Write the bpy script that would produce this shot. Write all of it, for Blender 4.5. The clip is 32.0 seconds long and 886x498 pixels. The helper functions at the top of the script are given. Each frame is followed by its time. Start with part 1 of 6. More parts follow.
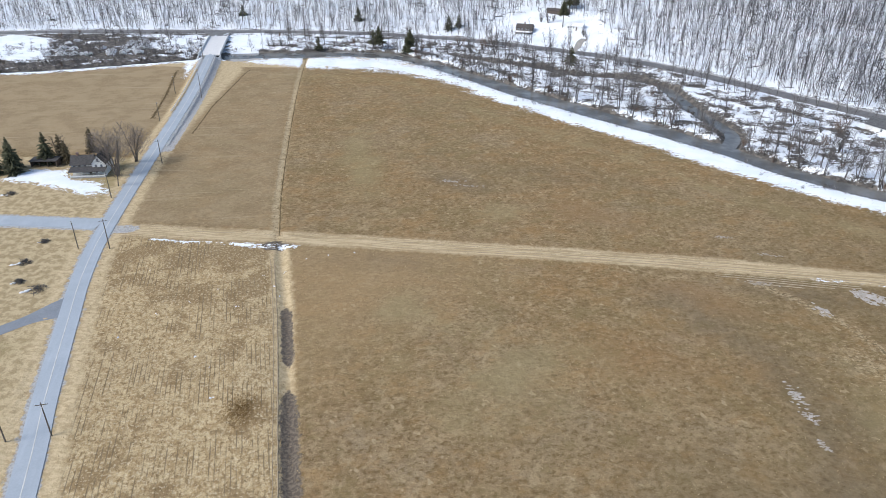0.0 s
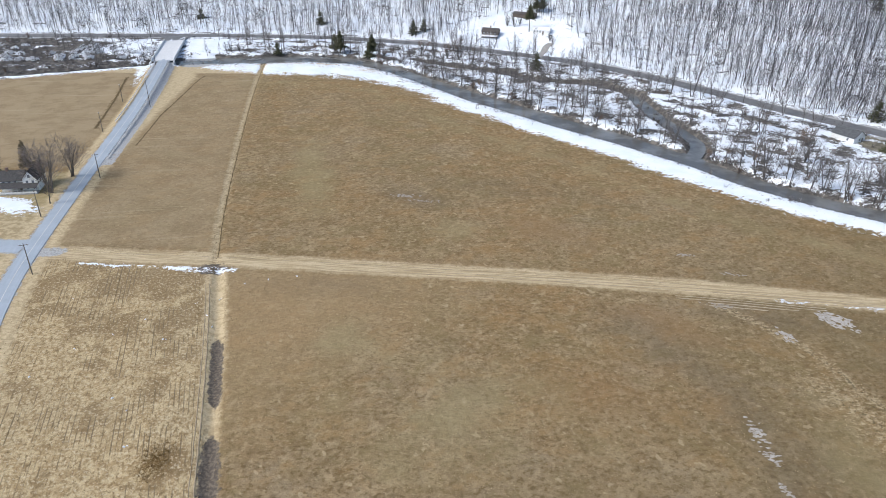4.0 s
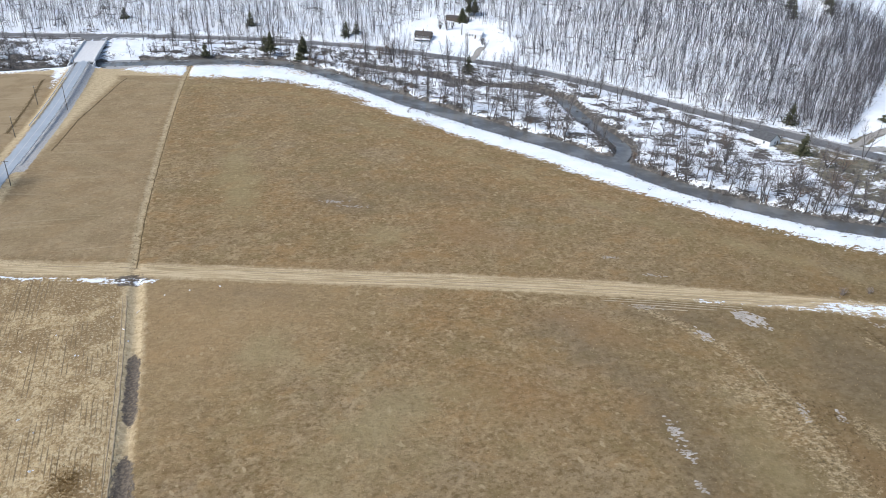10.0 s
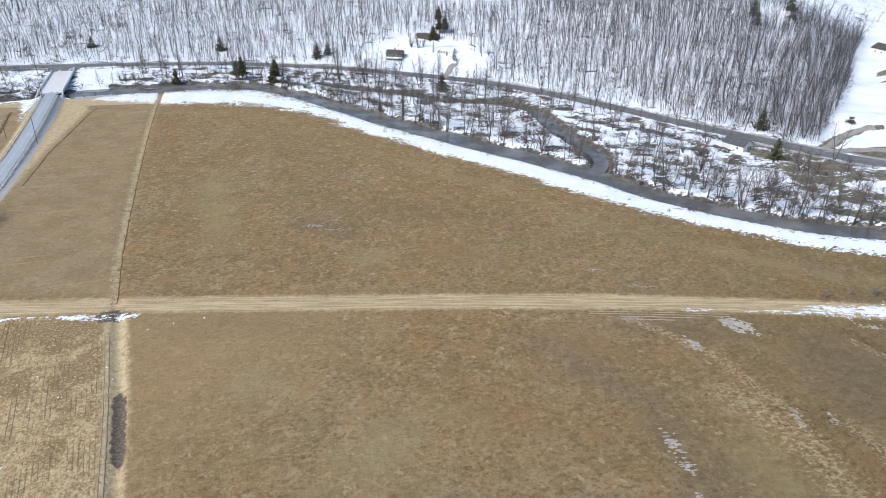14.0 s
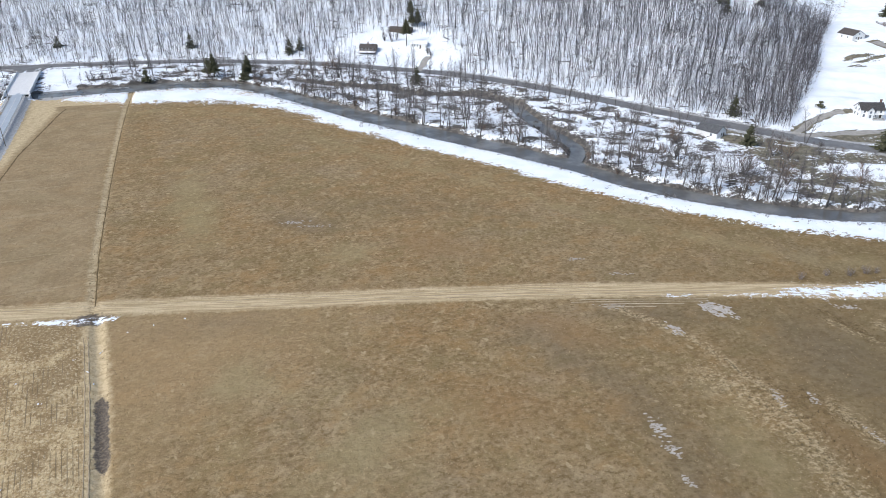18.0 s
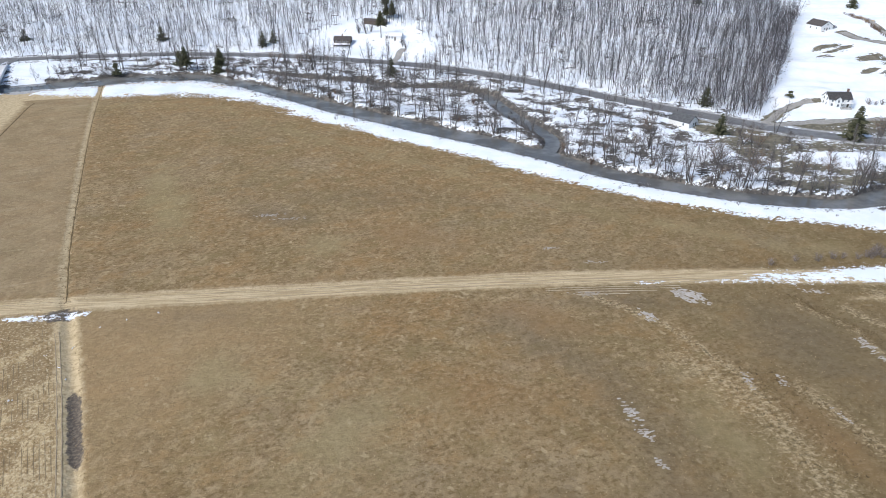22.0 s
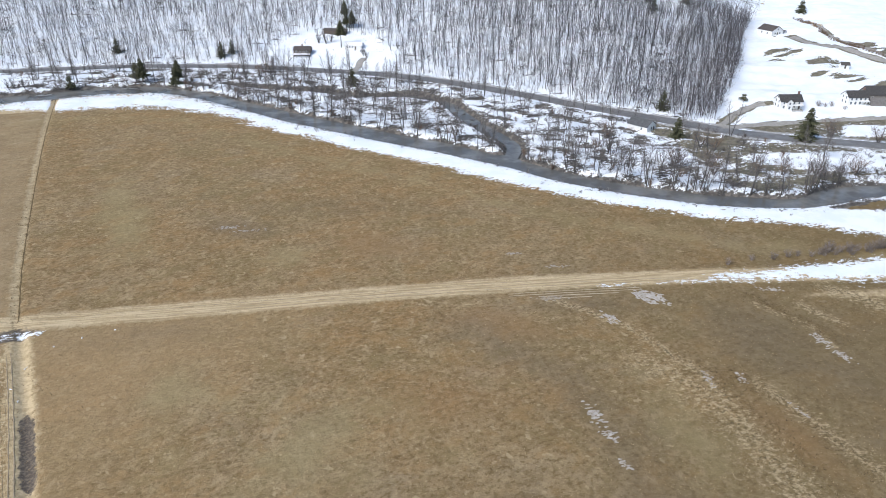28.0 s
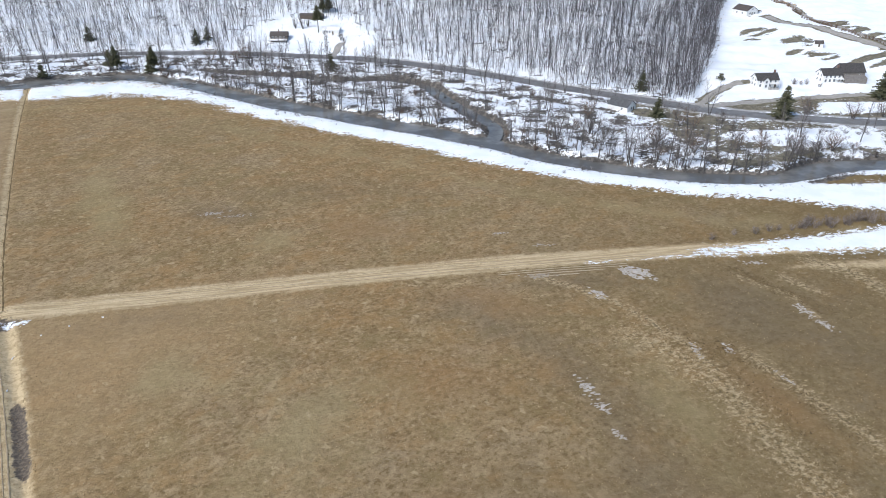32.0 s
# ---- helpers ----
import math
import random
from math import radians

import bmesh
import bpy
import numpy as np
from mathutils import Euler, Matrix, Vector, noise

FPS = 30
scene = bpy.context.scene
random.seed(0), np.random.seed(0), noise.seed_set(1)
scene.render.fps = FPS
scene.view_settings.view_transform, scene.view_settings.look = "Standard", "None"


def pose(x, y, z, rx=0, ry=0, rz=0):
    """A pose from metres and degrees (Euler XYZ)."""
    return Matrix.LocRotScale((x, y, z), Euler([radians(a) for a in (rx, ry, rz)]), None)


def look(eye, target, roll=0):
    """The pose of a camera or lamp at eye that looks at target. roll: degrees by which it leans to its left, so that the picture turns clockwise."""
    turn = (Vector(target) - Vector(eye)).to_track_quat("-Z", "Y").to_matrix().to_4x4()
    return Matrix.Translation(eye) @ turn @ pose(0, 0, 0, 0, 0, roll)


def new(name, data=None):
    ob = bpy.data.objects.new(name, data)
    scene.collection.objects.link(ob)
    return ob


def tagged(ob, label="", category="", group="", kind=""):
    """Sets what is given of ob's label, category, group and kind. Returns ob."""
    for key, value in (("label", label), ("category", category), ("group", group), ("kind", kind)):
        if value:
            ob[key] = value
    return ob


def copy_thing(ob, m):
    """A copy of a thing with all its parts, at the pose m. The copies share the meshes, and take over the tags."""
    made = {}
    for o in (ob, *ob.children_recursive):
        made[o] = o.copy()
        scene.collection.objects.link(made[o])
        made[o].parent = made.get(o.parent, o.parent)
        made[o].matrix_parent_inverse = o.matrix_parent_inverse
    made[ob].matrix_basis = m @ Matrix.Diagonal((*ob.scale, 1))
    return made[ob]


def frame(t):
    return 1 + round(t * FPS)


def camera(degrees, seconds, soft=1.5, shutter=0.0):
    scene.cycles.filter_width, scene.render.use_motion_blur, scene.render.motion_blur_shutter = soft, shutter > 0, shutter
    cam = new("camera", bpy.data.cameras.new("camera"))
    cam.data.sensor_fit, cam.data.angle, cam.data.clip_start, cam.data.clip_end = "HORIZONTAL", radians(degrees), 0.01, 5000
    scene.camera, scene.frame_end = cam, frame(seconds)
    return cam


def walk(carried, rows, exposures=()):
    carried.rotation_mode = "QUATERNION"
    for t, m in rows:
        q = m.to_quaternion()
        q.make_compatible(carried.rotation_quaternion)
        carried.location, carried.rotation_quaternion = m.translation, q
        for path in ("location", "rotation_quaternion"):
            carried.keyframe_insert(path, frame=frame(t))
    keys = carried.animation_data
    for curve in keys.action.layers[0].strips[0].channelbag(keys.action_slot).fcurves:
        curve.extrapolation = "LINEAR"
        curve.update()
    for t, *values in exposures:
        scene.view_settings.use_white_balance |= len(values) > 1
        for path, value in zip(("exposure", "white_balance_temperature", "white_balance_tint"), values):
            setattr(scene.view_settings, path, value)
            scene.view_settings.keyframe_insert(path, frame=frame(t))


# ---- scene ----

# The camera: a drone hovering some 103 m over the field, turning to the right
cam = camera(65.13, 32.0, soft=0.82)
PATH = [
    (0, (-8.248, -17.042, 102.282), (-8.27, -15.276, 101.344), 0.2),
    (0.5, (-7.002, -15.364, 102.283), (-7.02, -13.601, 101.339), 0.5),
    (1, (-5.859, -13.566, 102.282), (-5.874, -11.807, 101.33), 0.5),
    (1.5, (-4.801, -11.614, 102.29), (-4.81, -9.858, 101.331), 0.4),
    (2, (-3.755, -9.477, 102.306), (-3.758, -7.722, 101.347), 0.2),
    (2.5, (-2.663, -7.258, 102.343), (-2.658, -5.502, 101.386), -0.0),
    (3, (-1.515, -5.341, 102.383), (-1.503, -3.58, 101.435), -0.1),
    (3.5, (-0.465, -4.089, 102.417), (-0.441, -2.322, 101.48), 0.1),
    (5.5, (2.356, -3.194, 102.44), (2.433, -1.433, 101.497), 1.9),
    (6, (2.226, -3.017, 102.481), (2.31, -1.267, 101.517), 1.6),
    (6.5, (1.661, -2.537, 102.604), (1.757, -0.79, 101.634), 1.2),
    (7, (1.176, -1.573, 102.814), (1.288, 0.174, 101.847), 0.8),
    (7.5, (1.199, -0.333, 103.042), (1.32, 1.417, 102.082), 0.2),
    (8, (1.827, 0.766, 103.233), (1.971, 2.526, 102.293), 0.4),
    (8.5, (2.967, 1.154, 103.36), (3.13, 2.922, 102.438), 0.7),
    (9, (4.198, 0.545, 103.396), (4.379, 2.316, 102.485), 1.2),
    (9.5, (4.983, -0.826, 103.373), (5.177, 0.941, 102.457), 1.8),
    (10, (4.966, -2.419, 103.351), (5.171, -0.66, 102.421), 2.2),
    (10.5, (4.093, -3.604, 103.38), (4.376, -1.864, 102.436), 2.0),
    (11, (2.67, -3.92, 103.477), (2.911, -2.175, 102.53), 1.9),
    (11.5, (1.301, -3.642, 103.643), (1.535, -1.895, 102.698), 1.3),
    (12, (0.362, -3.036, 103.851), (0.611, -1.287, 102.912), 0.9),
    (12.5, (0.071, -2.157, 104.06), (0.327, -0.405, 103.128), 0.6),
    (13, (0.506, -1.154, 104.232), (0.765, 0.602, 103.311), 0.3),
    (13.5, (1.479, -0.472, 104.339), (1.742, 1.293, 103.434), 0.3),
    (14, (2.643, -0.475, 104.355), (2.915, 1.295, 103.463), 0.6),
    (14.5, (3.595, -1.251, 104.307), (3.877, 0.518, 103.418), 1.1),
    (15, (3.971, -2.367, 104.229), (4.28, -0.607, 103.33), 2.3),
    (15.5, (3.706, -3.016, 104.164), (3.999, -1.262, 103.248), 1.7),
    (17.5, (1.365, -1.127, 104.173), (1.691, 0.619, 103.254), 0.1),
    (18, (1.61, -0.305, 104.18), (1.944, 1.446, 103.272), -0.1),
    (18.5, (2.48, 0.282, 104.144), (2.822, 2.038, 103.249), -0.0),
    (19, (3.531, 0.295, 104.046), (3.883, 2.054, 103.161), 0.3),
    (19.5, (4.334, -0.217, 103.904), (4.694, 1.539, 103.016), 0.7),
    (20, (4.605, -1.052, 103.74), (4.97, 0.699, 102.844), 1.0),
    (20.5, (4.298, -1.83, 103.593), (4.667, -0.087, 102.684), 1.2),
    (21, (3.596, -2.176, 103.506), (3.967, -0.44, 102.586), 1.1),
    (21.5, (2.841, -1.965, 103.487), (3.221, -0.234, 102.561), 0.6),
    (22, (2.455, -1.378, 103.516), (2.847, 0.352, 102.592), 0.1),
    (22.5, (2.63, -0.679, 103.568), (3.032, 1.053, 102.651), -0.2),
    (23, (3.27, -0.18, 103.611), (3.681, 1.556, 102.708), -0.3),
    (23.5, (4.041, -0.192, 103.624), (4.463, 1.547, 102.731), -0.0),
    (24, (4.6, -0.671, 103.596), (5.03, 1.065, 102.702), 0.3),
    (24.5, (4.736, -1.288, 103.539), (5.171, 0.443, 102.636), 0.6),
    (25, (4.513, -1.753, 103.48), (4.949, -0.028, 102.566), 0.6),
    (25.5, (4.223, -1.948, 103.438), (4.662, -0.229, 102.514), 0.5),
    (27.5, (3.985, -1.281, 103.309), (4.457, 0.438, 102.402), -0.3),
    (28, (4.096, -1.555, 103.238), (4.58, 0.163, 102.335), -0.0),
    (28.5, (4.171, -2.126, 103.11), (4.66, -0.413, 102.202), 0.3),
    (29, (4.048, -2.58, 102.926), (4.538, -0.871, 102.01), 0.4),
    (29.5, (3.644, -2.766, 102.698), (4.139, -1.063, 101.772), 0.3),
    (30, (3.075, -2.698, 102.451), (3.577, -1.001, 101.52), -0.1),
    (30.5, (2.539, -2.497, 102.201), (3.053, -0.803, 101.269), -0.2),
    (31, (2.036, -2.302, 101.972), (2.56, -0.612, 101.041), -0.2),
    (31.5, (1.51, -2.243, 101.808), (2.041, -0.555, 100.876), -0.2),
    (32, (0.953, -2.243, 101.716), (1.491, -0.559, 100.781), -0.3),
]
walk(cam, [(t, look(eye, target, roll)) for t, eye, target, roll in PATH])

# Daylight: a clear early-spring sky, the sun to the left of the view, veiled by thin haze
SUN_AZ, SUN_EL = radians(-112), radians(43)
sun_way = Vector((math.sin(SUN_AZ) * math.cos(SUN_EL), math.cos(SUN_AZ) * math.cos(SUN_EL), math.sin(SUN_EL)))
world = bpy.data.worlds.new("sky")
scene.world = world
world.use_nodes = True
sky = world.node_tree.nodes.new("ShaderNodeTexSky")
sky.sky_type, sky.sun_disc = "NISHITA", False
sky.sun_elevation, sky.sun_rotation = SUN_EL, SUN_AZ
world.node_tree.links.new(sky.outputs[0], world.node_tree.nodes["Background"].inputs[0])
world.node_tree.nodes["Background"].inputs[1].default_value = 0.15
sun = new("sun", bpy.data.lights.new("sun", "SUN"))
sun.data.energy, sun.data.angle, sun.data.color = 2.65, radians(22.0), (1.0, 0.975, 0.935)
sun.matrix_world = look(sun_way * 900, (0, 0, 0))
scene.view_settings.exposure = 0.17

# ---- the plan: lines of roads, creek and ditches, and the height of the land ----


def spline(points, step=6.0):
    """A smooth line through the points, as an array of evenly cut places."""
    p = np.array(points, float)
    p = np.vstack([2 * p[0] - p[1], p, 2 * p[-1] - p[-2]])
    out = []
    for a, b, c, d in zip(p, p[1:], p[2:], p[3:]):
        n = min(9, max(2, int(np.linalg.norm(c - b) / step)))
        for u in np.linspace(0, 1, n, endpoint=False):
            out.append(0.5 * (2 * b + (c - a) * u + (2 * a - 5 * b + 4 * c - d) * u**2 + (3 * b - a - 3 * c + d) * u**3))
    out.append(p[-2])
    return np.array(out)


def near(x, y, line):
    """The distance from places to a line, positive on its left, and the share of the line's length there."""
    x, y = np.asarray(x, float), np.asarray(y, float)
    best, side, share = np.full(x.shape, 1e9), np.ones(x.shape), np.zeros(x.shape)
    total = np.r_[0, np.cumsum(np.hypot(*np.diff(line[:, :2], axis=0).T))]
    if x.size < 2000:
        a, d = line[:-1, :2], np.diff(line[:, :2], axis=0)
        rx, ry = x.ravel()[:, None] - a[:, 0], y.ravel()[:, None] - a[:, 1]
        u = np.clip((rx * d[:, 0] + ry * d[:, 1]) / (d**2).sum(1), 0, 1)
        off = np.hypot(rx - u * d[:, 0], ry - u * d[:, 1])
        i, j = off.argmin(1), np.arange(x.size)
        s = np.where(d[i, 0] * ry[j, i] - d[i, 1] * rx[j, i] >= 0, 1.0, -1.0)
        return (off[j, i] * s).reshape(x.shape), ((total[i] + u[j, i] * np.diff(total)[i]) / total[-1]).reshape(x.shape)
    for i in range(len(line) - 1):
        (ax, ay), (bx, by) = line[i, :2], line[i + 1, :2]
        dx, dy = bx - ax, by - ay
        u = np.clip(((x - ax) * dx + (y - ay) * dy) / (dx * dx + dy * dy), 0, 1)
        d = np.hypot(x - ax - u * dx, y - ay - u * dy)
        closer = d < best
        s = np.where(dx * (y - ay) - dy * (x - ax) >= 0, 1.0, -1.0)
        best, side = np.where(closer, d, best), np.where(closer, s, side)
        share = np.where(closer, (total[i] + u * (total[i + 1] - total[i])) / total[-1], share)
    return best * side, share


def inside(x, y, corners):
    """Metres inside a polygon given against the clock; negative outside."""
    c = np.array(corners, float)
    d, _ = near(x, y, np.vstack([c, c[:1]]))
    px, py, hit = np.asarray(x, float), np.asarray(y, float), np.zeros(np.shape(x), bool)
    for (ax, ay), (bx, by) in zip(c, np.roll(c, -1, axis=0)):
        if ay != by:
            hit ^= ((ay > py) != (by > py)) & (px < (bx - ax) * (py - ay) / (by - ay) + ax)
    return np.where(hit, np.abs(d), -np.abs(d))


def soft_step(a, b, v):
    u = np.clip((v - a) / (b - a), 0, 1)
    return u * u * (3 - 2 * u)


def wave(x, y, size, seed=0):
    """Smooth unevenness between about -1 and 1, without a visible period."""
    r = np.random.RandomState(seed)
    out = 0
    for _ in range(7):
        a, f, ph = r.uniform(0, 6.28), r.uniform(0.6, 1.7) / size * 6.28, r.uniform(0, 6.28)
        out = out + np.sin((x * np.cos(a) + y * np.sin(a)) * f + ph)
    return out / 3.2


MAIN_ROAD = spline([(-1500, 300), (-900, 410), (-568, 470), (-355, 506), (-283, 515), (-203, 517.5), (-133, 518), (-73, 513.5), (-43, 506.5), (0, 492.5), (33, 476.5), (68.5, 456.5), (101.8, 433.0), (131.3, 402.4), (155.7, 371.7), (179.6, 337.8), (208.8, 301.2), (236.6, 268.7), (278.6, 240.7), (292.9, 232.9), (365.4, 195.9), (600, 80), (1500, -350)])
CREEK = spline([(-1500, 170), (-900, 285), (-538.2, 353.0), (-283.1, 398.6), (-221.6, 417.8), (-185, 433), (-158.6, 445), (-142, 448.5), (-118.9, 451), (-103.8, 453.5), (-82.4, 456.5), (-48.5, 451), (-21.9, 428.5), (-4.0, 405.1), (26.4, 366.0), (48.0, 342.0), (68.2, 318.6), (86.5, 300.4), (109.9, 272.1), (125.9, 248.6), (141.9, 231.6), (157.4, 218.7), (173.9, 207.7), (189.6, 201.5), (203, 197), (216, 199), (232, 200.5), (257, 195), (310, 172), (600, 30), (1500, -450)])
BACKWATER = spline([(-8, 452), (4.6, 442), (25, 429), (46, 418), (64, 403), (78, 397)], 6)
CHANNEL = spline([(78, 397), (92, 394), (103, 385.5), (112, 371), (114, 346), (116, 326), (120, 308), (121.5, 294), (118, 283), (111, 273)], 4)
SIDE_ROAD = spline([(-30.6, -91.8), (-61.2, -8.2), (-89.2, 76.1), (-98.5, 102.0), (-109.7, 136.1), (-115.3, 153.6), (-120.6, 174.7), (-124.4, 195.0), (-129.7, 227.2), (-135.3, 262.8), (-146.8, 339.7), (-159.4, 407.3), (-166.1, 439.2), (-177.6, 496.7), (-181, 516)], 5)
LANE = spline([(-513.2, 218.5), (-242.6, 199.4), (-161.8, 193.2), (-143.9, 192.2), (-126.2, 191.2)], 8)
DRIVE = spline([(-154.6, 95.0), (-126.2, 125.9), (-119.1, 133.5), (-111.0, 141.5)], 6)
TRACK = spline([(-119.5, 187.9), (-90.5, 185.0), (-61.3, 182.8), (-24.8, 178.8), (10.5, 174.8), (44.5, 170.8), (79.2, 165.9), (111.7, 160.0), (133.0, 155.8), (153.8, 150.4), (186.0, 143.2), (250.9, 132.0)], 8)
DITCH_NORTH = spline([(-64.3, 181.1), (-65.5, 188.8), (-70.5, 213.4), (-77.3, 253.6), (-88.8, 327.2), (-97.6, 389.7), (-104.1, 442.9)], 6)
DITCH_SOUTH = spline([(-19.4, -7.2), (-38.1, 76.4), (-42.2, 94.4), (-45.8, 110.7), (-52.9, 141.0), (-60.4, 170.0), (-62.2, 177.7)], 6)
BANK = spline([(-144.7, 424.4), (-103.0, 411.3), (-55.3, 406.1), (-13.7, 380.9), (5.2, 352.1), (34.4, 319.1), (48.9, 300.9), (68.7, 281.3), (95.7, 248.3), (120.7, 221.2), (154.0, 194.4), (187.6, 175.5), (211.2, 160.0), (251.7, 140.1), (332.1, 98.2)], 8)
WOOD_EDGE = spline([(204.9, 271.7), (220.7, 280.8), (258.7, 320.8), (298, 364), (366, 446), (690, 780)], 20)
EAST_DRIVE = spline([(217, 275), (220.7, 279), (232.7, 288), (246, 297.2), (256.7, 301.2), (264.5, 302.1), (270, 301.8)], 4)
BACK_LANE = spline([(224, 282), (247, 280.8), (262, 278.5), (278, 277), (301, 271), (325, 263.4), (400, 238)], 8)
FAR_LANE = spline([(364, 402), (365.5, 381), (374, 370.5), (379, 355), (381.5, 335), (383, 320), (390, 296), (420, 262), (520, 190)], 10)
HEDGE_LANE = spline([(402, 436), (391, 397), (388, 374), (390, 355), (388.5, 323), (396, 300), (430, 262), (540, 190)], 10)


def creek_half(x):
    """Half the width of the water along the creek."""
    return 3.3 + 5.6 * soft_step(-185, -150, x) - 3.7 * soft_step(-70, -25, x) + 2.7 * soft_step(-10, 25, x) - 1.2 * soft_step(-10, 20, x) - 1.6 * soft_step(85, 112, x) - 1.2 * soft_step(186, 200, x) + 1.6 * soft_step(206, 220, x)


def side_road_height(y):
    return 0.05 + 2.05 * soft_step(240, 428, np.asarray(y, float))


def height(x, y):
    """The land's height over the field."""
    x, y = np.asarray(x, float), np.asarray(y, float)
    e, _ = near(x, y, MAIN_ROAD)
    c, _ = near(x, y, CREEK)
    w = creek_half(x)
    up = np.clip(c - w - 1, 0, None) / (np.clip(c - w - 1, 0, None) + np.clip(-e - 5, 0, None) + 1e-3)
    z = np.where(c > 0, np.where(e > -5, 1.0, up) * 1.5, 0.0)
    edge, _ = near(x, y, WOOD_EDGE)
    slope = 0.11 + 0.14 * soft_step(-10, 90, edge)
    rise = np.clip(e - 8, 0, None)
    z = z + 260 * (1 - np.exp(-slope * (rise - 9 * (1 - np.exp(-rise / 9))) / 260))
    woods = soft_step(0, 8, c - w)
    z = z + woods * 0.35 * wave(x, y, 14, 1) * soft_step(3.5, 9, np.abs(e)) + soft_step(12, 60, e) * 1.2 * wave(x, y, 60, 2) + 0.10 * (1 - woods) * wave(x, y, 30, 3)
    z = z - 2.7 * soft_step(w + 3.2, w - 1.0, np.abs(c))
    k, _ = near(x, y, CHANNEL)
    k = np.minimum(np.abs(k), np.abs(near(x, y, BACKWATER)[0]) + 2.6 - 3.0 * soft_step(28, 55, x))
    cut = soft_step(7.0, 2.6, k) * (c > 0)
    z = z * (1 - cut) - 2.3 * cut
    for line, deep, wide in ((DITCH_NORTH, 0.30, 2.2), (DITCH_SOUTH, 0.75, 2.2)):
        d, _ = near(x, y, line)
        z = z - deep * soft_step(wide, 0.3, np.abs(d))
    s, _ = near(x, y, SIDE_ROAD)
    dam = side_road_height(y) - 0.06 - np.clip(np.abs(s) - 4.1, 0, None) / 2.1
    span = (y > 60) & ((c < -w - 2.0) | (y > 495))
    z = np.where(span & (dam > z) & (np.abs(s) < 14), dam, z)
    z = z - 1.2 * soft_step(9, 5, np.abs(s)) * (c > 0) * soft_step(495, 485, y)
    z = np.where((np.abs(s) < 5.2) & ((c < -w) | (y > 505)), np.minimum(z, side_road_height(y) - 0.14), z)
    z = np.where(np.abs(e) < 7, np.minimum(z, 1.42), z)
    flat, _ = near(x, y, LANE)
    z = np.where(np.abs(flat) < 6, np.minimum(z, -0.12), z)
    return z

# ---- building helpers ----


class Shape:
    """Corners and faces of one mesh, gathered piece by piece."""

    def __init__(self):
        self.v, self.f = [], []

    def box(self, x0, y0, z0, x1, y1, z1, top=1.0):
        """A block; top: how far its upper face is drawn in."""
        n, cx, cy = len(self.v), (x0 + x1) / 2, (y0 + y1) / 2
        for z, k in ((z0, 1.0), (z1, top)):
            self.v += [(cx + (x - cx) * k, cy + (y - cy) * k, z) for x, y in ((x0, y0), (x1, y0), (x1, y1), (x0, y1))]
        self.f += [tuple(n + i for i in q) for q in ((3, 2, 1, 0), (4, 5, 6, 7), (0, 1, 5, 4), (1, 2, 6, 5), (2, 3, 7, 6), (3, 0, 4, 7))]
        return self

    def limb(self, a, b, ra, rb, sides=3, closed=True):
        """A tapered round bar from a to b, with its ends closed or open."""
        a, b = Vector(a), Vector(b)
        d = (b - a).normalized()
        s = d.orthogonal().normalized()
        t = d.cross(s)
        n = len(self.v)
        for p, r in ((a, ra), (b, rb)):
            for i in range(sides):
                w = 6.2832 * i / sides
                q = p + (s * math.cos(w) + t * math.sin(w)) * r
                self.v.append((q.x, q.y, q.z))
        self.f += [(n + i, n + (i + 1) % sides, n + sides + (i + 1) % sides, n + sides + i) for i in range(sides)]
        if closed:
            self.f += [tuple(n + sides + i for i in range(sides)), tuple(n + sides - 1 - i for i in range(sides))]
        return self

    def spike(self, a, b, r):
        """A thin twig that runs out to a point."""
        d = b - a
        s = d.orthogonal().normalized() * r
        t = d.cross(s).normalized() * r
        n = len(self.v)
        self.v += [tuple(a + s), tuple(a - s * 0.5 + t * 0.87), tuple(a - s * 0.5 - t * 0.87), tuple(b)]
        self.f += [(n, n + 1, n + 3), (n + 1, n + 2, n + 3), (n + 2, n, n + 3)]
        return self

    def fan(self, corners, lift):
        """A closed prism over corners (in one level), lift metres high."""
        n, k = len(self.v), len(corners)
        self.v += [tuple(c) for c in corners] + [(c[0], c[1], c[2] + lift) for c in corners]
        self.f += [tuple(n + i for i in range(k))[::-1], tuple(n + k + i for i in range(k))]
        self.f += [(n + i, n + (i + 1) % k, n + k + (i + 1) % k, n + k + i) for i in range(k)]
        return self

    def solid(self, ring_a, ring_b):
        """A body between two rings of the same number of corners."""
        n, k = len(self.v), len(ring_a)
        self.v += [tuple(c) for c in ring_a] + [tuple(c) for c in ring_b]
        self.f += [tuple(range(n, n + k))[::-1], tuple(range(n + k, n + 2 * k))]
        self.f += [(n + i, n + (i + 1) % k, n + k + (i + 1) % k, n + k + i) for i in range(k)]
        return self

    def mesh(self, name, mats):
        me = bpy.data.meshes.new(name)
        me.from_pydata(self.v, [], self.f)
        for m in mats if isinstance(mats, (list, tuple)) else [mats]:
            me.materials.append(m)
        return me


def part(name, shape, material, parent=None, label=""):
    """Links a shape as one mesh object, under a thing or a part."""
    ob = new(name, shape.mesh(name, material) if isinstance(shape, Shape) else shape)
    ob.parent = parent
    return tagged(ob, label)


def empty(name, label, category, group="", kind=""):
    return tagged(new(name), label, category, group, kind)


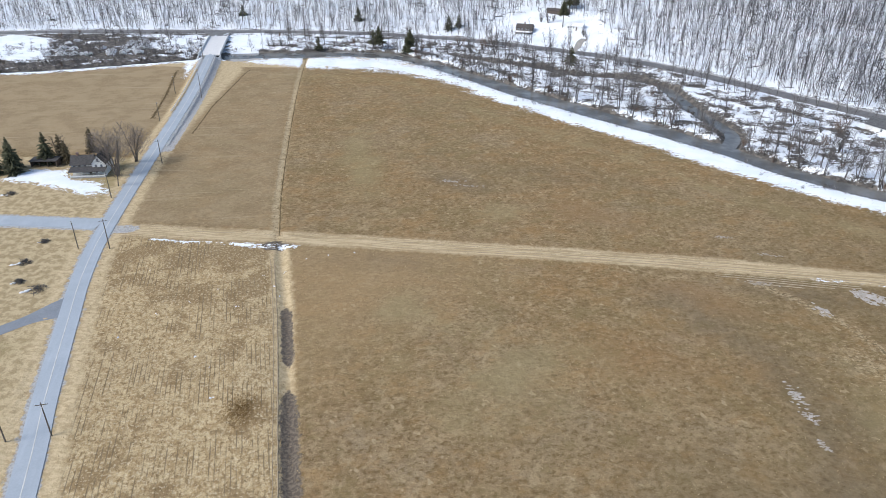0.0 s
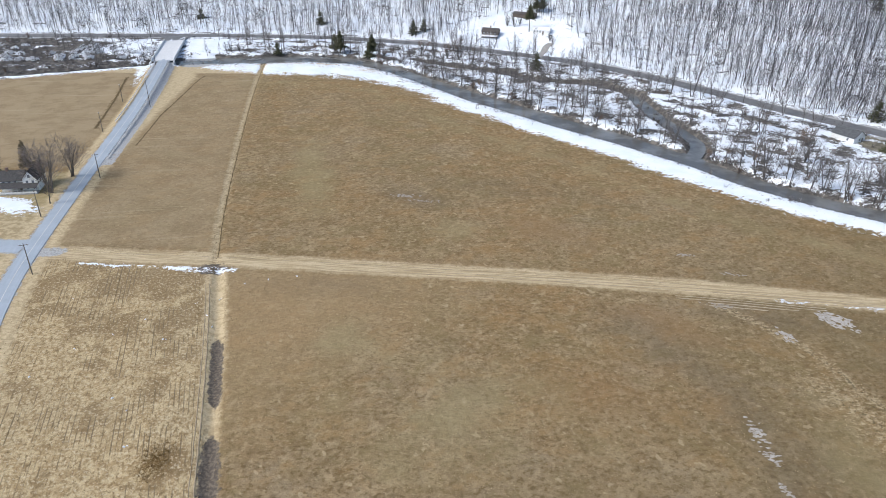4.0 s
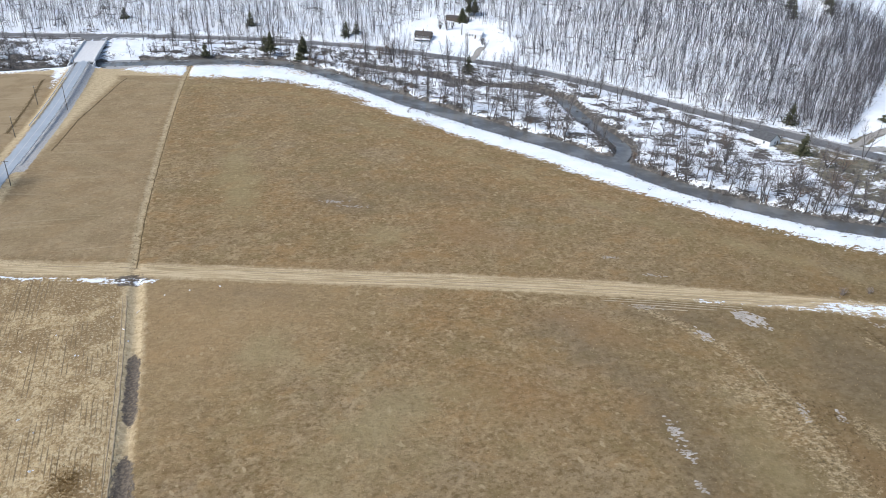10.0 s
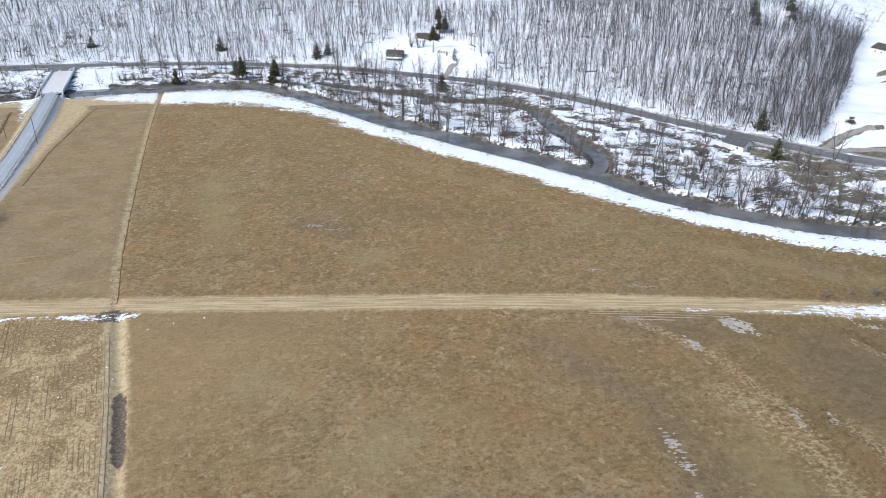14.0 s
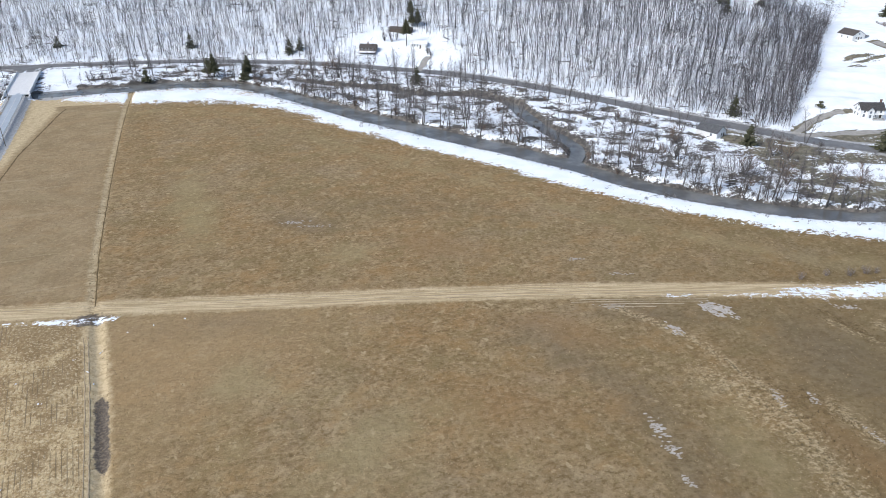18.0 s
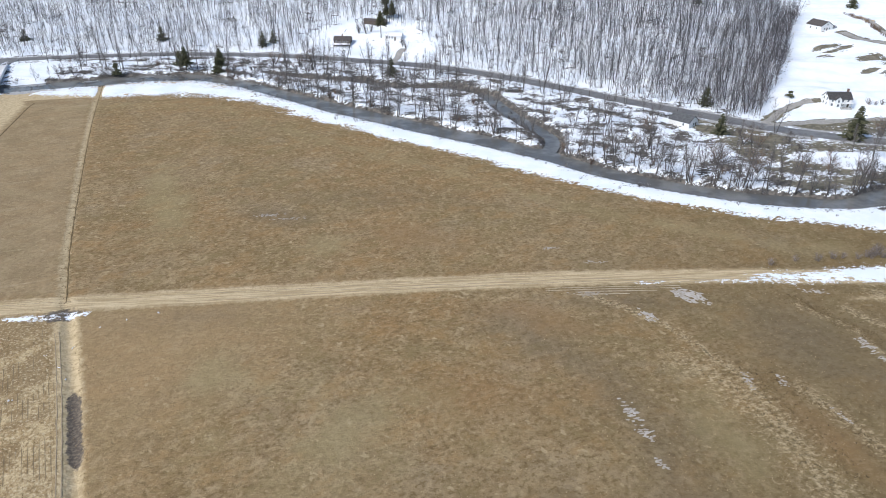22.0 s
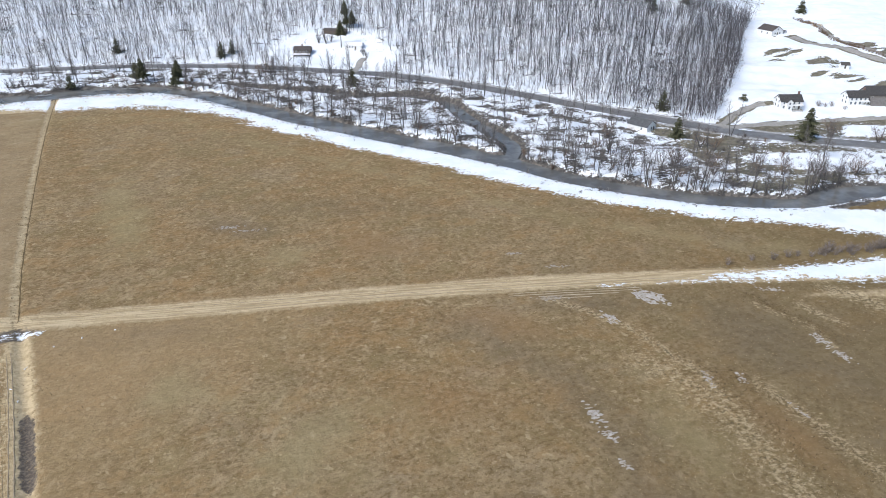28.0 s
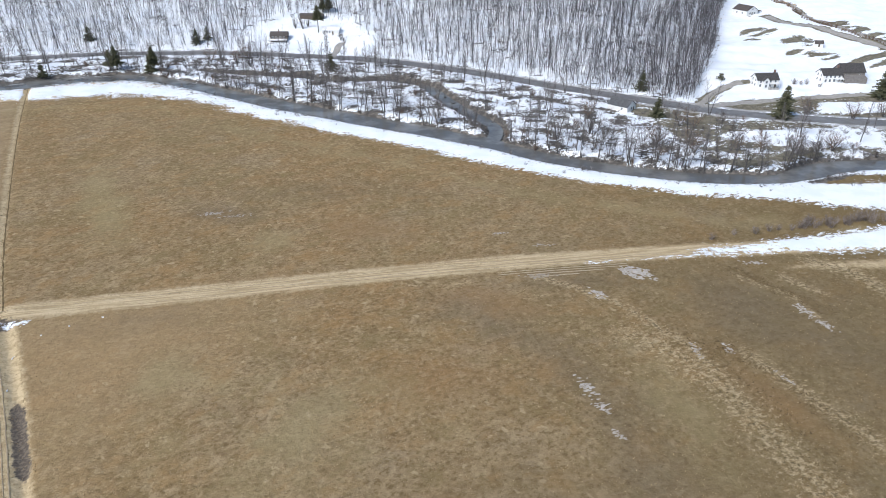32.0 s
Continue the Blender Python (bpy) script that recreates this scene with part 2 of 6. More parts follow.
def grid_mesh(name, verts, faces, material, smooth=True):
    """A mesh from arrays of corners and of three- or four-cornered faces."""
    me = bpy.data.meshes.new(name)
    k = faces.shape[1]
    me.vertices.add(len(verts))
    me.vertices.foreach_set("co", np.asarray(verts, np.float32).ravel())
    me.loops.add(faces.size)
    me.loops.foreach_set("vertex_index", faces.astype(np.int32).ravel())
    me.polygons.add(len(faces))
    me.polygons.foreach_set("loop_start", np.arange(0, faces.size, k, dtype=np.int32))
    me.polygons.foreach_set("use_smooth", np.full(len(faces), smooth))
    me.materials.append(material)
    me.update(calc_edges=True)
    return me


def ribbon(name, line, half, z, material, thick=0.25, lift=0.0):
    """A strip with thickness along a line; half and z may be functions of x and y."""
    p = line[:, :2]
    t = np.gradient(p, axis=0)
    t /= np.linalg.norm(t, axis=1)[:, None]
    nrm = np.stack([-t[:, 1], t[:, 0]], 1)
    h = half(p[:, 0], p[:, 1]) if callable(half) else np.full(len(p), half)
    rows = []
    for s, dz in ((1, -thick), (1, 0.0), (0, 0.03), (-1, 0.0), (-1, -thick)):
        q = p + nrm * (h * s)[:, None]
        rows.append(np.c_[q, (z(q[:, 0], q[:, 1]) if callable(z) else np.full(len(q), z)) + lift + dz])
    v = np.stack(rows, 1).reshape(-1, 3)
    n, k = len(p), 5
    i = np.arange(n - 1)[:, None] * k + np.arange(k - 1)[None]
    f = np.stack([i, i + 1, i + k + 1, i + k], -1).reshape(-1, 4)
    return grid_mesh(name, v, f, material, smooth=False)


# ---- materials ----


class Nodes:
    """Short ways to write a material's nodes."""

    def __init__(self, name, rough=0.8, spec=0.3):
        self.m = bpy.data.materials.new(name)
        self.m.use_nodes = True
        self.t = self.m.node_tree
        self.out = self.t.nodes["Principled BSDF"]
        self.out.inputs["Roughness"].default_value = rough
        self.out.inputs["Specular IOR Level"].default_value = spec
        self.place = self.t.nodes.new("ShaderNodeNewGeometry").outputs["Position"]

    def node(self, kind, *values):
        n = self.t.nodes.new(kind)
        for i, v in enumerate(values):
            if v is not None:
                self.put(n.inputs[i], v)
        return n

    def put(self, socket, v):
        if isinstance(v, bpy.types.NodeSocket):
            self.t.links.new(v, socket)
        elif isinstance(v, tuple) and len(v) == 3 and socket.type == "RGBA":
            socket.default_value = (*v, 1)
        else:
            socket.default_value = v

    def attr(self, name):
        n = self.node("ShaderNodeAttribute")
        n.attribute_name = name
        return n.outputs["Fac"]

    def stretch(self, sx, sy, sz=1.0, turn=0.0):
        n = self.node("ShaderNodeMapping", self.place)
        n.vector_type = "TEXTURE"
        n.inputs["Scale"].default_value = (1 / sx, 1 / sy, 1 / sz)
        n.inputs["Rotation"].default_value = (0, 0, turn)
        return n.outputs[0]

    def noise(self, scale, detail=3.0, rough=0.6, place=None):
        n = self.node("ShaderNodeTexNoise", place or self.place)
        n.inputs["Scale"].default_value, n.inputs["Detail"].default_value, n.inputs["Roughness"].default_value = scale, detail, rough
        return n.outputs[0]

    def math(self, op, a, b=0.0, c=0.0):
        n = self.node("ShaderNodeMath", a, b, c)
        n.operation = op
        return n.outputs[0]

    def step(self, v, a, b, lo=0.0, hi=1.0):
        n = self.node("ShaderNodeMapRange", v, a, b, lo, hi)
        n.interpolation_type = "SMOOTHSTEP"
        return n.outputs[0]

    def mix(self, f, a, b):
        n = self.t.nodes.new("ShaderNodeMix")
        n.data_type = "RGBA"
        self.put(n.inputs[0], f), self.put(n.inputs[6], a), self.put(n.inputs[7], b)
        return n.outputs[2]

    def blend(self, f, a, b):
        n = self.t.nodes.new("ShaderNodeMix")
        self.put(n.inputs[0], f), self.put(n.inputs[2], a), self.put(n.inputs[3], b)
        return n.outputs[0]

    def done(self, color, rough=None, bump=None, far=0.1, strength=0.6):
        self.put(self.out.inputs["Base Color"], color)
        if rough is not None:
            self.put(self.out.inputs["Roughness"], rough)
        if bump is not None:
            b = self.node("ShaderNodeBump")
            self.put(b.inputs["Height"], bump)
            b.inputs["Strength"].default_value, b.inputs["Distance"].default_value = strength, far
            self.t.links.new(b.outputs[0], self.out.inputs["Normal"])
        return self.m


def plain(name, a, b, scale=3.0, rough=0.8, spec=0.3, bump=0.02, metal=0.0):
    """A surface of two near colours, clouded at two sizes, with fine relief."""
    n = Nodes(name, rough, spec)
    n.out.inputs["Metallic"].default_value = metal
    f = n.step(n.math("ADD", n.math("MULTIPLY", n.noise(scale), 0.6), n.math("MULTIPLY", n.noise(scale * 9), 0.4)), 0.35, 0.65)
    return n.done(n.mix(f, a, b), bump=n.noise(scale * 6, 5), far=bump)


def make_ground():
    n = Nodes("dry_grassland", 0.95, 0.1)
    big, mid, fine = n.noise(0.014, 4, 0.55), n.noise(0.085, 5, 0.6), n.noise(1.5, 3, 0.6)
    tuft = n.noise(0.42, 5, 0.62)
    lie = n.noise(0.55, 5, 0.7, n.stretch(0.5, 1.25, 1.0, radians(-12)))
    blotch = n.noise(0.22, 4, 0.6, n.stretch(1.0, 1.5))
    # the hay fields: brown thatch with greyer, redder and paler clouds
    hay = n.mix(n.step(big, 0.40, 0.60), (0.272, 0.188, 0.098), (0.290, 0.222, 0.136))
    hay = n.mix(n.step(mid, 0.50, 0.64, 0.0, 0.75), hay, (0.205, 0.143, 0.080))
    hay = n.mix(n.step(n.noise(0.05, 4, 0.6), 0.53, 0.64, 0.0, 0.7), hay, (0.37, 0.285, 0.165))
    red, olive = n.noise(0.9, 4, 0.6, n.stretch(0.019, 0.026, 1.0, 0.4)), n.noise(1.0, 4, 0.6, n.stretch(0.024, 0.017, 1.0, 1.1))
    hay = n.mix(n.step(red, 0.47, 0.62, 0.0, 0.7), hay, (0.285, 0.172, 0.078))
    hay = n.mix(n.step(olive, 0.47, 0.62, 0.0, 0.7), hay, (0.212, 0.170, 0.088))
    hay = n.mix(n.step(n.noise(1.0, 3, 0.6, n.stretch(0.034, 0.03, 1.0, 2.0)), 0.56, 0.68, 0.0, 0.5), hay, (0.34, 0.285, 0.205))
    hay = n.mix(n.step(blotch, 0.52, 0.66, 0.0, 0.55), hay, (0.39, 0.305, 0.18))
    clump = n.noise(0.33, 3, 0.55, n.stretch(1.0, 1.15, 1.0, 0.5))
    hay = n.mix(n.step(clump, 0.50, 0.66, 0.0, 0.60), hay, (0.170, 0.118, 0.066))
    hay = n.mix(n.step(clump, 0.46, 0.30, 0.0, 0.45), hay, (0.42, 0.325, 0.19))
    bunch = n.noise(0.17, 4, 0.6, n.stretch(1.1, 0.9, 1.0, 1.3))
    hay = n.mix(n.step(bunch, 0.50, 0.64, 0.0, 0.42), hay, (0.185, 0.135, 0.066))
    hay = n.mix(n.step(bunch, 0.46, 0.34, 0.0, 0.38), hay, (0.40, 0.295, 0.165))
    mottle = n.noise(0.85, 4, 0.62, n.stretch(0.85, 1.1, 1.0, 0.2))
    hay = n.mix(n.step(mottle, 0.51, 0.62, 0.0, 0.80), hay, (0.118, 0.084, 0.041))
    hay = n.mix(n.step(mottle, 0.44, 0.34, 0.0, 0.55), hay, (0.46, 0.36, 0.215))
    hay = n.mix(n.step(tuft, 0.52, 0.64, 0.0, 0.45), hay, (0.165, 0.110, 0.060))
    hay = n.mix(n.step(lie, 0.55, 0.66, 0.0, 0.45), hay, (0.47, 0.375, 0.235))
    hay = n.mix(n.step(fine, 0.56, 0.66, 0.0, 0.30), hay, (0.115, 0.080, 0.048))
    hay = n.mix(n.step(fine, 0.42, 0.34, 0.0, 0.30), hay, (0.45, 0.36, 0.225))
    grain = n.noise(4.2, 3, 0.75)
    patch = n.noise(0.085, 6, 0.70, n.stretch(0.9, 1.25, 1.0, 0.3))
    hay = n.mix(n.step(patch, 0.51, 0.64, 0.0, 0.45), hay, (0.335, 0.205, 0.090))
    hay = n.mix(n.step(patch, 0.47, 0.36, 0.0, 0.5), hay, (0.205, 0.165, 0.080))
    hay = n.mix(n.step(n.noise(0.21, 5, 0.7, n.stretch(1.0, 1.4, 1.0, 1.2)), 0.54, 0.66, 0.0, 0.60), hay, (0.46, 0.355, 0.215))
    # a few small bleached tussocks
    hay = n.mix(n.step(n.noise(0.30, 2, 0.5, n.stretch(0.9, 1.3, 1.0, 2.2)), 0.66, 0.72, 0.0, 0.6), hay, (0.56, 0.45, 0.28))
    hay = n.mix(0.20, hay, (0.355, 0.222, 0.092))
    # broad tone: darker to the south-east, paler to the north-west below the track
    lower = n.node("ShaderNodeVectorMath", n.place, (0.75, -0.66, 0.0))
    lower.operation = "DOT_PRODUCT"
    hay = n.mix(n.step(n.math("ADD", lower.outputs["Value"], n.math("MULTIPLY_ADD", big, 160.0, -80.0)), -75, 40, 0.0, 0.57), hay, (0.150, 0.114, 0.057))
    lighter = n.step(n.math("ADD", lower.outputs["Value"], n.math("MULTIPLY_ADD", big, 90.0, -45.0)), -80, -140, 0.0, 0.50)
    lighter = n.math("MULTIPLY", lighter, n.step(n.node("ShaderNodeSeparateXYZ", n.place).outputs[1], 190, 168))
    hay = n.mix(lighter, hay, (0.405, 0.282, 0.150))
    # rusty stands, wet hollows and pale olive sward
    cloud = n.math("MULTIPLY_ADD", n.noise(0.07, 5, 0.65), 1.6, -0.8)
    hay = n.mix(n.step(n.math("ADD", n.attr("rust"), cloud), 0.05, 0.85, 0.0, 0.45), hay, (0.285, 0.172, 0.080))
    hay = n.mix(n.step(n.math("ADD", n.attr("sward"), cloud), 0.05, 0.75, 0.0, 0.55), hay, (0.345, 0.280, 0.148))
    hay = n.mix(n.step(n.math("ADD", n.attr("damp"), cloud), -0.15, 1.0, 0.0, 0.45), hay, n.mix(n.step(tuft, 0.44, 0.6), (0.130, 0.100, 0.066), (0.205, 0.165, 0.112)))
    hay = n.mix(0.07, hay, (0.09, 0.045, 0.012))
    smooth_hay = n.mix(n.step(mid, 0.42, 0.60), (0.37, 0.28, 0.168), (0.30, 0.222, 0.130))
    smooth_hay = n.mix(n.step(n.noise(0.5, 3, 0.6, n.stretch(0.04, 0.55, 1.0, 0.12)), 0.60, 0.68, 0.0, 0.6), smooth_hay, (0.46, 0.37, 0.24))
    smooth_hay = n.mix(n.step(fine, 0.54, 0.62, 0.0, 0.5), smooth_hay, (0.42, 0.325, 0.20))
    hay = n.mix(n.step(n.attr("smooth"), -1.5, 9.0, 0.0, 0.85), hay, smooth_hay)
    # cut corn stubble in rows
    stalk = n.noise(0.62, 3, 0.6, n.stretch(1.5, 0.06, 1.0, radians(15)))
    stub = n.mix(n.step(tuft, 0.44, 0.58), (0.535, 0.408, 0.232), (0.405, 0.288, 0.150))
    stub = n.mix(n.step(n.math("ADD", mid, n.step(n.node("ShaderNodeSeparateXYZ", n.place).outputs[1], 115, 165, -0.06, 0.05)), 0.48, 0.58, 0.0, 0.8), stub, (0.255, 0.172, 0.085))
    stub = n.mix(n.step(olive, 0.48, 0.62, 0.0, 0.25), stub, (0.36, 0.285, 0.175))
    flecks = n.noise(0.8, 4, 0.65, n.stretch(1.5, 0.8, 1.0, 0.25))
    stub = n.mix(n.step(flecks, 0.51, 0.62, 0.0, 0.75), stub, (0.25, 0.165, 0.080))
    stub = n.mix(n.step(flecks, 0.43, 0.34, 0.0, 0.3), stub, (0.62, 0.49, 0.30))
    stub = n.mix(n.step(fine, 0.56, 0.62, 0.0, 0.45), stub, (0.20, 0.145, 0.075))
    stub = n.mix(n.step(fine, 0.44, 0.39, 0.0, 0.6), stub, (0.62, 0.52, 0.35))
    stub = n.mix(n.step(grain, 0.57, 0.64, 0.0, 0.55), stub, (0.17, 0.12, 0.065))
    # the old drill rows: thin broken furrows
    across = n.node("ShaderNodeVectorMath", n.place, (0.966, 0.258, 0.0))
    across.operation = "DOT_PRODUCT"
    row = n.math("ADD", n.math("MULTIPLY", across.outputs["Value"], 0.95), n.math("MULTIPLY", mid, 0.25))
    row = n.math("ABSOLUTE", n.math("SUBTRACT", n.math("FRACT", row), 0.5))
    broken = n.math("MULTIPLY", n.step(stalk, 0.44, 0.54), n.step(n.noise(0.06, 4, 0.65), 0.44, 0.55))
    stub = n.mix(n.math("MULTIPLY", n.step(row, 0.17, 0.06), n.math("MULTIPLY", broken, 0.8)), stub, (0.17, 0.13, 0.08))
    hay = n.mix(n.step(n.math("ADD", n.attr("stubble"), n.math("MULTIPLY_ADD", mid, 14.0, -7.0)), -1.5, 1.5), hay, stub)
    lawn = n.mix(n.step(tuft, 0.42, 0.58), (0.52, 0.41, 0.25), (0.36, 0.275, 0.155))
    lawn = n.mix(n.step(big, 0.47, 0.58, 0.0, 0.6), lawn, (0.29, 0.235, 0.115))
    ragged = n.math("MULTIPLY_ADD", n.noise(0.4, 5, 0.7), 9.0, -4.5)
    hay = n.mix(n.step(n.math("ADD", n.attr("lawn"), ragged), -0.6, 0.6), hay, lawn)
    dull = n.mix(n.step(tuft, 0.44, 0.58), (0.228, 0.207, 0.154), (0.145, 0.131, 0.098))
    dull = n.mix(n.step(fine, 0.55, 0.62, 0.0, 0.6), dull, (0.105, 0.092, 0.07))
    hay = n.mix(n.step(n.math("ADD", n.attr("dull"), ragged), -0.8, 0.8), hay, dull)
    straw = n.mix(n.step(n.noise(0.8, 4, 0.7, n.stretch(0.7, 1.2, 1.0, radians(-7))), 0.44, 0.58), (0.60, 0.475, 0.295), (0.485, 0.375, 0.222))
    straw = n.mix(n.step(tuft, 0.52, 0.64, 0.0, 0.5), straw, (0.36, 0.265, 0.145))
    wheels = n.noise(1.0, 4, 0.6, n.stretch(0.06, 1.25, 1.0, radians(-7.5)))
    driven = n.mix(n.step(wheels, 0.40, 0.62), (0.64, 0.51, 0.325), (0.40, 0.30, 0.170))
    driven = n.mix(n.step(fine, 0.54, 0.66, 0.0, 0.4), driven, (0.33, 0.245, 0.135))
    straw = n.mix(n.step(n.attr("track"), 0.0, 1.5, 0.0, 0.85), straw, driven)
    hay = n.mix(n.step(n.math("ADD", n.attr("straw"), n.math("MULTIPLY", ragged, 0.55)), -1.3, 1.5, 0.0, 0.92), hay, straw)
    # worn streaks: broken bleached thatch with dark weeds between
    worn = n.attr("streak")
    hay = n.mix(n.step(n.math("ADD", worn, n.math("MULTIPLY_ADD", n.noise(0.7, 5, 0.72, n.stretch(1.0, 1.3)), 7.0, -3.5)), -0.1, 1.3, 0.0, 0.62), hay, straw)
    hay = n.mix(n.step(n.math("ADD", worn, n.math("MULTIPLY_ADD", n.noise(1.1, 5, 0.72), 7.0, -3.5)), 0.75, 1.2, 0.0, 0.75), hay, (0.120, 0.092, 0.050))
    litter = n.mix(n.step(tuft, 0.44, 0.60), (0.092, 0.085, 0.078), (0.190, 0.170, 0.149))
    hay = n.mix(n.step(n.math("ADD", n.attr("litter"), ragged), -0.8, 0.8), hay, litter)
    mud = n.mix(n.step(fine, 0.42, 0.62), (0.112, 0.090, 0.070), (0.195, 0.158, 0.118))
    mudness = n.step(n.math("ADD", n.attr("mud"), n.math("MULTIPLY_ADD", n.noise(0.6, 5, 0.75), 3.6, -1.8)), -0.3, 0.4)
    hay = n.mix(mudness, hay, mud)
    grit = n.mix(n.step(fine, 0.42, 0.62), (0.46, 0.455, 0.445), (0.33, 0.325, 0.315))
    hay = n.mix(n.step(n.math("ADD", n.attr("gravel"), n.math("MULTIPLY_ADD", tuft, 4.0, -2.0)), -0.4, 0.4), hay, grit)
    wide = n.math("MULTIPLY_ADD", n.noise(0.11, 5, 0.62, n.stretch(0.55, 1.25, 1.0, radians(-22))), 9.0, -4.5)
    small = n.math("MULTIPLY_ADD", n.noise(0.62, 5, 0.70, n.stretch(0.8, 1.2)), 15.0, -7.5)
    small = n.math("ADD", small, n.math("MULTIPLY_ADD", n.noise(2.4, 3, 0.8), 7.0, -3.5))
    snowy = n.step(n.math("ADD", n.attr("snow"), n.math("ADD", wide, small)), -0.12, 0.18)
    snow = n.mix(n.step(mid, 0.40, 0.62), (0.92, 0.945, 0.972), (0.835, 0.882, 0.942))
    color = n.mix(snowy, hay, snow)
    rough = n.blend(snowy, n.blend(mudness, 0.95, 0.55), 0.65)
    bump = n.math("ADD", n.math("MULTIPLY", tuft, 0.8), n.math("MULTIPLY", fine, 0.3))
    bump = n.math("MULTIPLY", bump, n.blend(snowy, 1.0, 0.18))
    bump = n.math("ADD", bump, n.math("MULTIPLY", snowy, 0.3))
    return n.done(color, rough, bump, far=0.5, strength=0.85)


def make_asphalt(name, a, b):
    n = Nodes(name, 0.75, 0.4)
    f = n.step(n.math("ADD", n.math("MULTIPLY", n.noise(0.12, 4), 0.5), n.math("MULTIPLY", n.noise(2.2, 5, 0.7), 0.5)), 0.35, 0.65)
    worn = n.step(n.noise(0.4, 4, 0.65, n.stretch(1.0, 0.08, 1.0, radians(14))), 0.5, 0.7, 0.0, 0.5)
    c = n.mix(worn, n.mix(f, a, b), tuple(v * 1.12 for v in b))
    return n.done(c, n.step(n.noise(0.3), 0.3, 0.7, 0.5, 0.75), n.noise(6, 5), far=0.02)


def make_water():
    n = Nodes("creek_water", 0.12, 0.5)
    n.out.inputs["IOR"].default_value = 1.33
    f = n.step(n.noise(0.06, 4), 0.4, 0.65)
    return n.done(n.mix(f, (0.110, 0.106, 0.098), (0.200, 0.194, 0.182)), n.step(n.noise(0.2, 3), 0.4, 0.7, 0.03, 0.12), n.noise(0.9, 3), far=0.03, strength=0.3)


GROUND = make_ground()
ASPHALT = make_asphalt("grey_asphalt", (0.35, 0.39, 0.43), (0.415, 0.455, 0.495))
OLD_ASPHALT = make_asphalt("dark_asphalt", (0.150, 0.148, 0.146), (0.205, 0.202, 0.198))
ASPHALT_DARK = make_asphalt("drive_asphalt", (0.20, 0.22, 0.245), (0.26, 0.28, 0.305))
CONCRETE = plain("bridge_concrete", (0.66, 0.655, 0.64), (0.76, 0.755, 0.74), 0.8)
WATER = make_water()
ICE = plain("puddle_ice", (0.56, 0.515, 0.465), (0.36, 0.31, 0.25), 0.6, 0.6, 0.25, 0.03)
WET_ICE = plain("thin_wet_ice", (0.40, 0.355, 0.30), (0.28, 0.23, 0.175), 0.6, 0.5, 0.3, 0.03)
BARK = plain("grey_bark", (0.074, 0.069, 0.067), (0.145, 0.136, 0.130), 2.0, 0.9, 0.1, 0.05)
TWIGS = plain("bare_twigs", (0.085, 0.070, 0.060), (0.160, 0.135, 0.118), 0.6, 0.9, 0.1)


def make_wood(name, dark, light):
    """Bark that differs from limb to limb, with blotches."""
    n = Nodes(name, 0.9, 0.1)
    pick = n.node("ShaderNodeNewGeometry").outputs["Random Per Island"]
    c = n.mix(n.step(pick, 0.15, 1.0), dark, light)
    c = n.mix(n.step(n.noise(0.9, 3), 0.5, 0.65, 0.0, 0.4), c, tuple(v * 1.5 for v in light))
    return n.done(c, bump=n.noise(5.0), far=0.04)


WOOD = make_wood("forest_bark", (0.036, 0.035, 0.037), (0.108, 0.105, 0.106))
WOOD_TWIGS = make_wood("forest_twigs", (0.074, 0.073, 0.081), (0.168, 0.165, 0.178))
EDGE_WOOD = make_wood("young_wood_bark", (0.118, 0.106, 0.112), (0.26, 0.235, 0.240))
PALE_TWIGS = make_wood("fine_maple_twigs", (0.15, 0.125, 0.11), (0.32, 0.275, 0.245))
BRUSH = make_wood("grey_brush", (0.100, 0.091, 0.089), (0.235, 0.216, 0.210))
RED_TWIGS = plain("reddish_twigs", (0.150, 0.100, 0.075), (0.23, 0.165, 0.12), 0.6, 0.9, 0.1)
NEEDLES = plain("spruce_needles", (0.048, 0.054, 0.032), (0.115, 0.112, 0.064), 1.5, 0.85, 0.2, 0.1)
BROWN_NEEDLES = plain("winter_browned_needles", (0.085, 0.068, 0.040), (0.165, 0.132, 0.080), 1.5, 0.9, 0.15, 0.1)
POLE_WOOD = plain("weathered_pole", (0.10, 0.085, 0.07), (0.19, 0.165, 0.14), 3.0)
STEEL = plain("galvanised_steel", (0.72, 0.73, 0.74), (0.83, 0.84, 0.85), 2.0, 0.5, 0.5, 0.01, 0.05)
WHITE_LINE = plain("worn_road_paint", (0.48, 0.49, 0.48), (0.64, 0.635, 0.60), 0.6)
WHITE_SIDING = plain("white_siding", (0.74, 0.74, 0.73), (0.82, 0.82, 0.81), 1.0)
BROWN_SIDING = plain("brown_siding", (0.095, 0.076, 0.062), (0.150, 0.120, 0.098), 1.2)
GREY_SIDING = plain("grey_siding", (0.34, 0.335, 0.32), (0.44, 0.43, 0.41), 1.2)
BARN_BOARDS = plain("weathered_barn_boards", (0.165, 0.152, 0.142), (0.25, 0.232, 0.216), 1.2)
DARK_ROOF = plain("dark_shingles", (0.050, 0.048, 0.048), (0.095, 0.09, 0.088), 1.6, 0.85)
BROWN_ROOF = plain("brown_shingles", (0.075, 0.066, 0.062), (0.120, 0.104, 0.096), 1.6, 0.85)
GLASS = plain("dark_window_glass", (0.12, 0.135, 0.16), (0.19, 0.205, 0.23), 1.0, 0.1, 0.6, 0.0)
BRICK = plain("chimney_brick", (0.17, 0.11, 0.09), (0.25, 0.17, 0.145), 4.0)
SNOW = plain("old_snow", (0.80, 0.81, 0.83), (0.87, 0.875, 0.885), 0.8, 0.65)


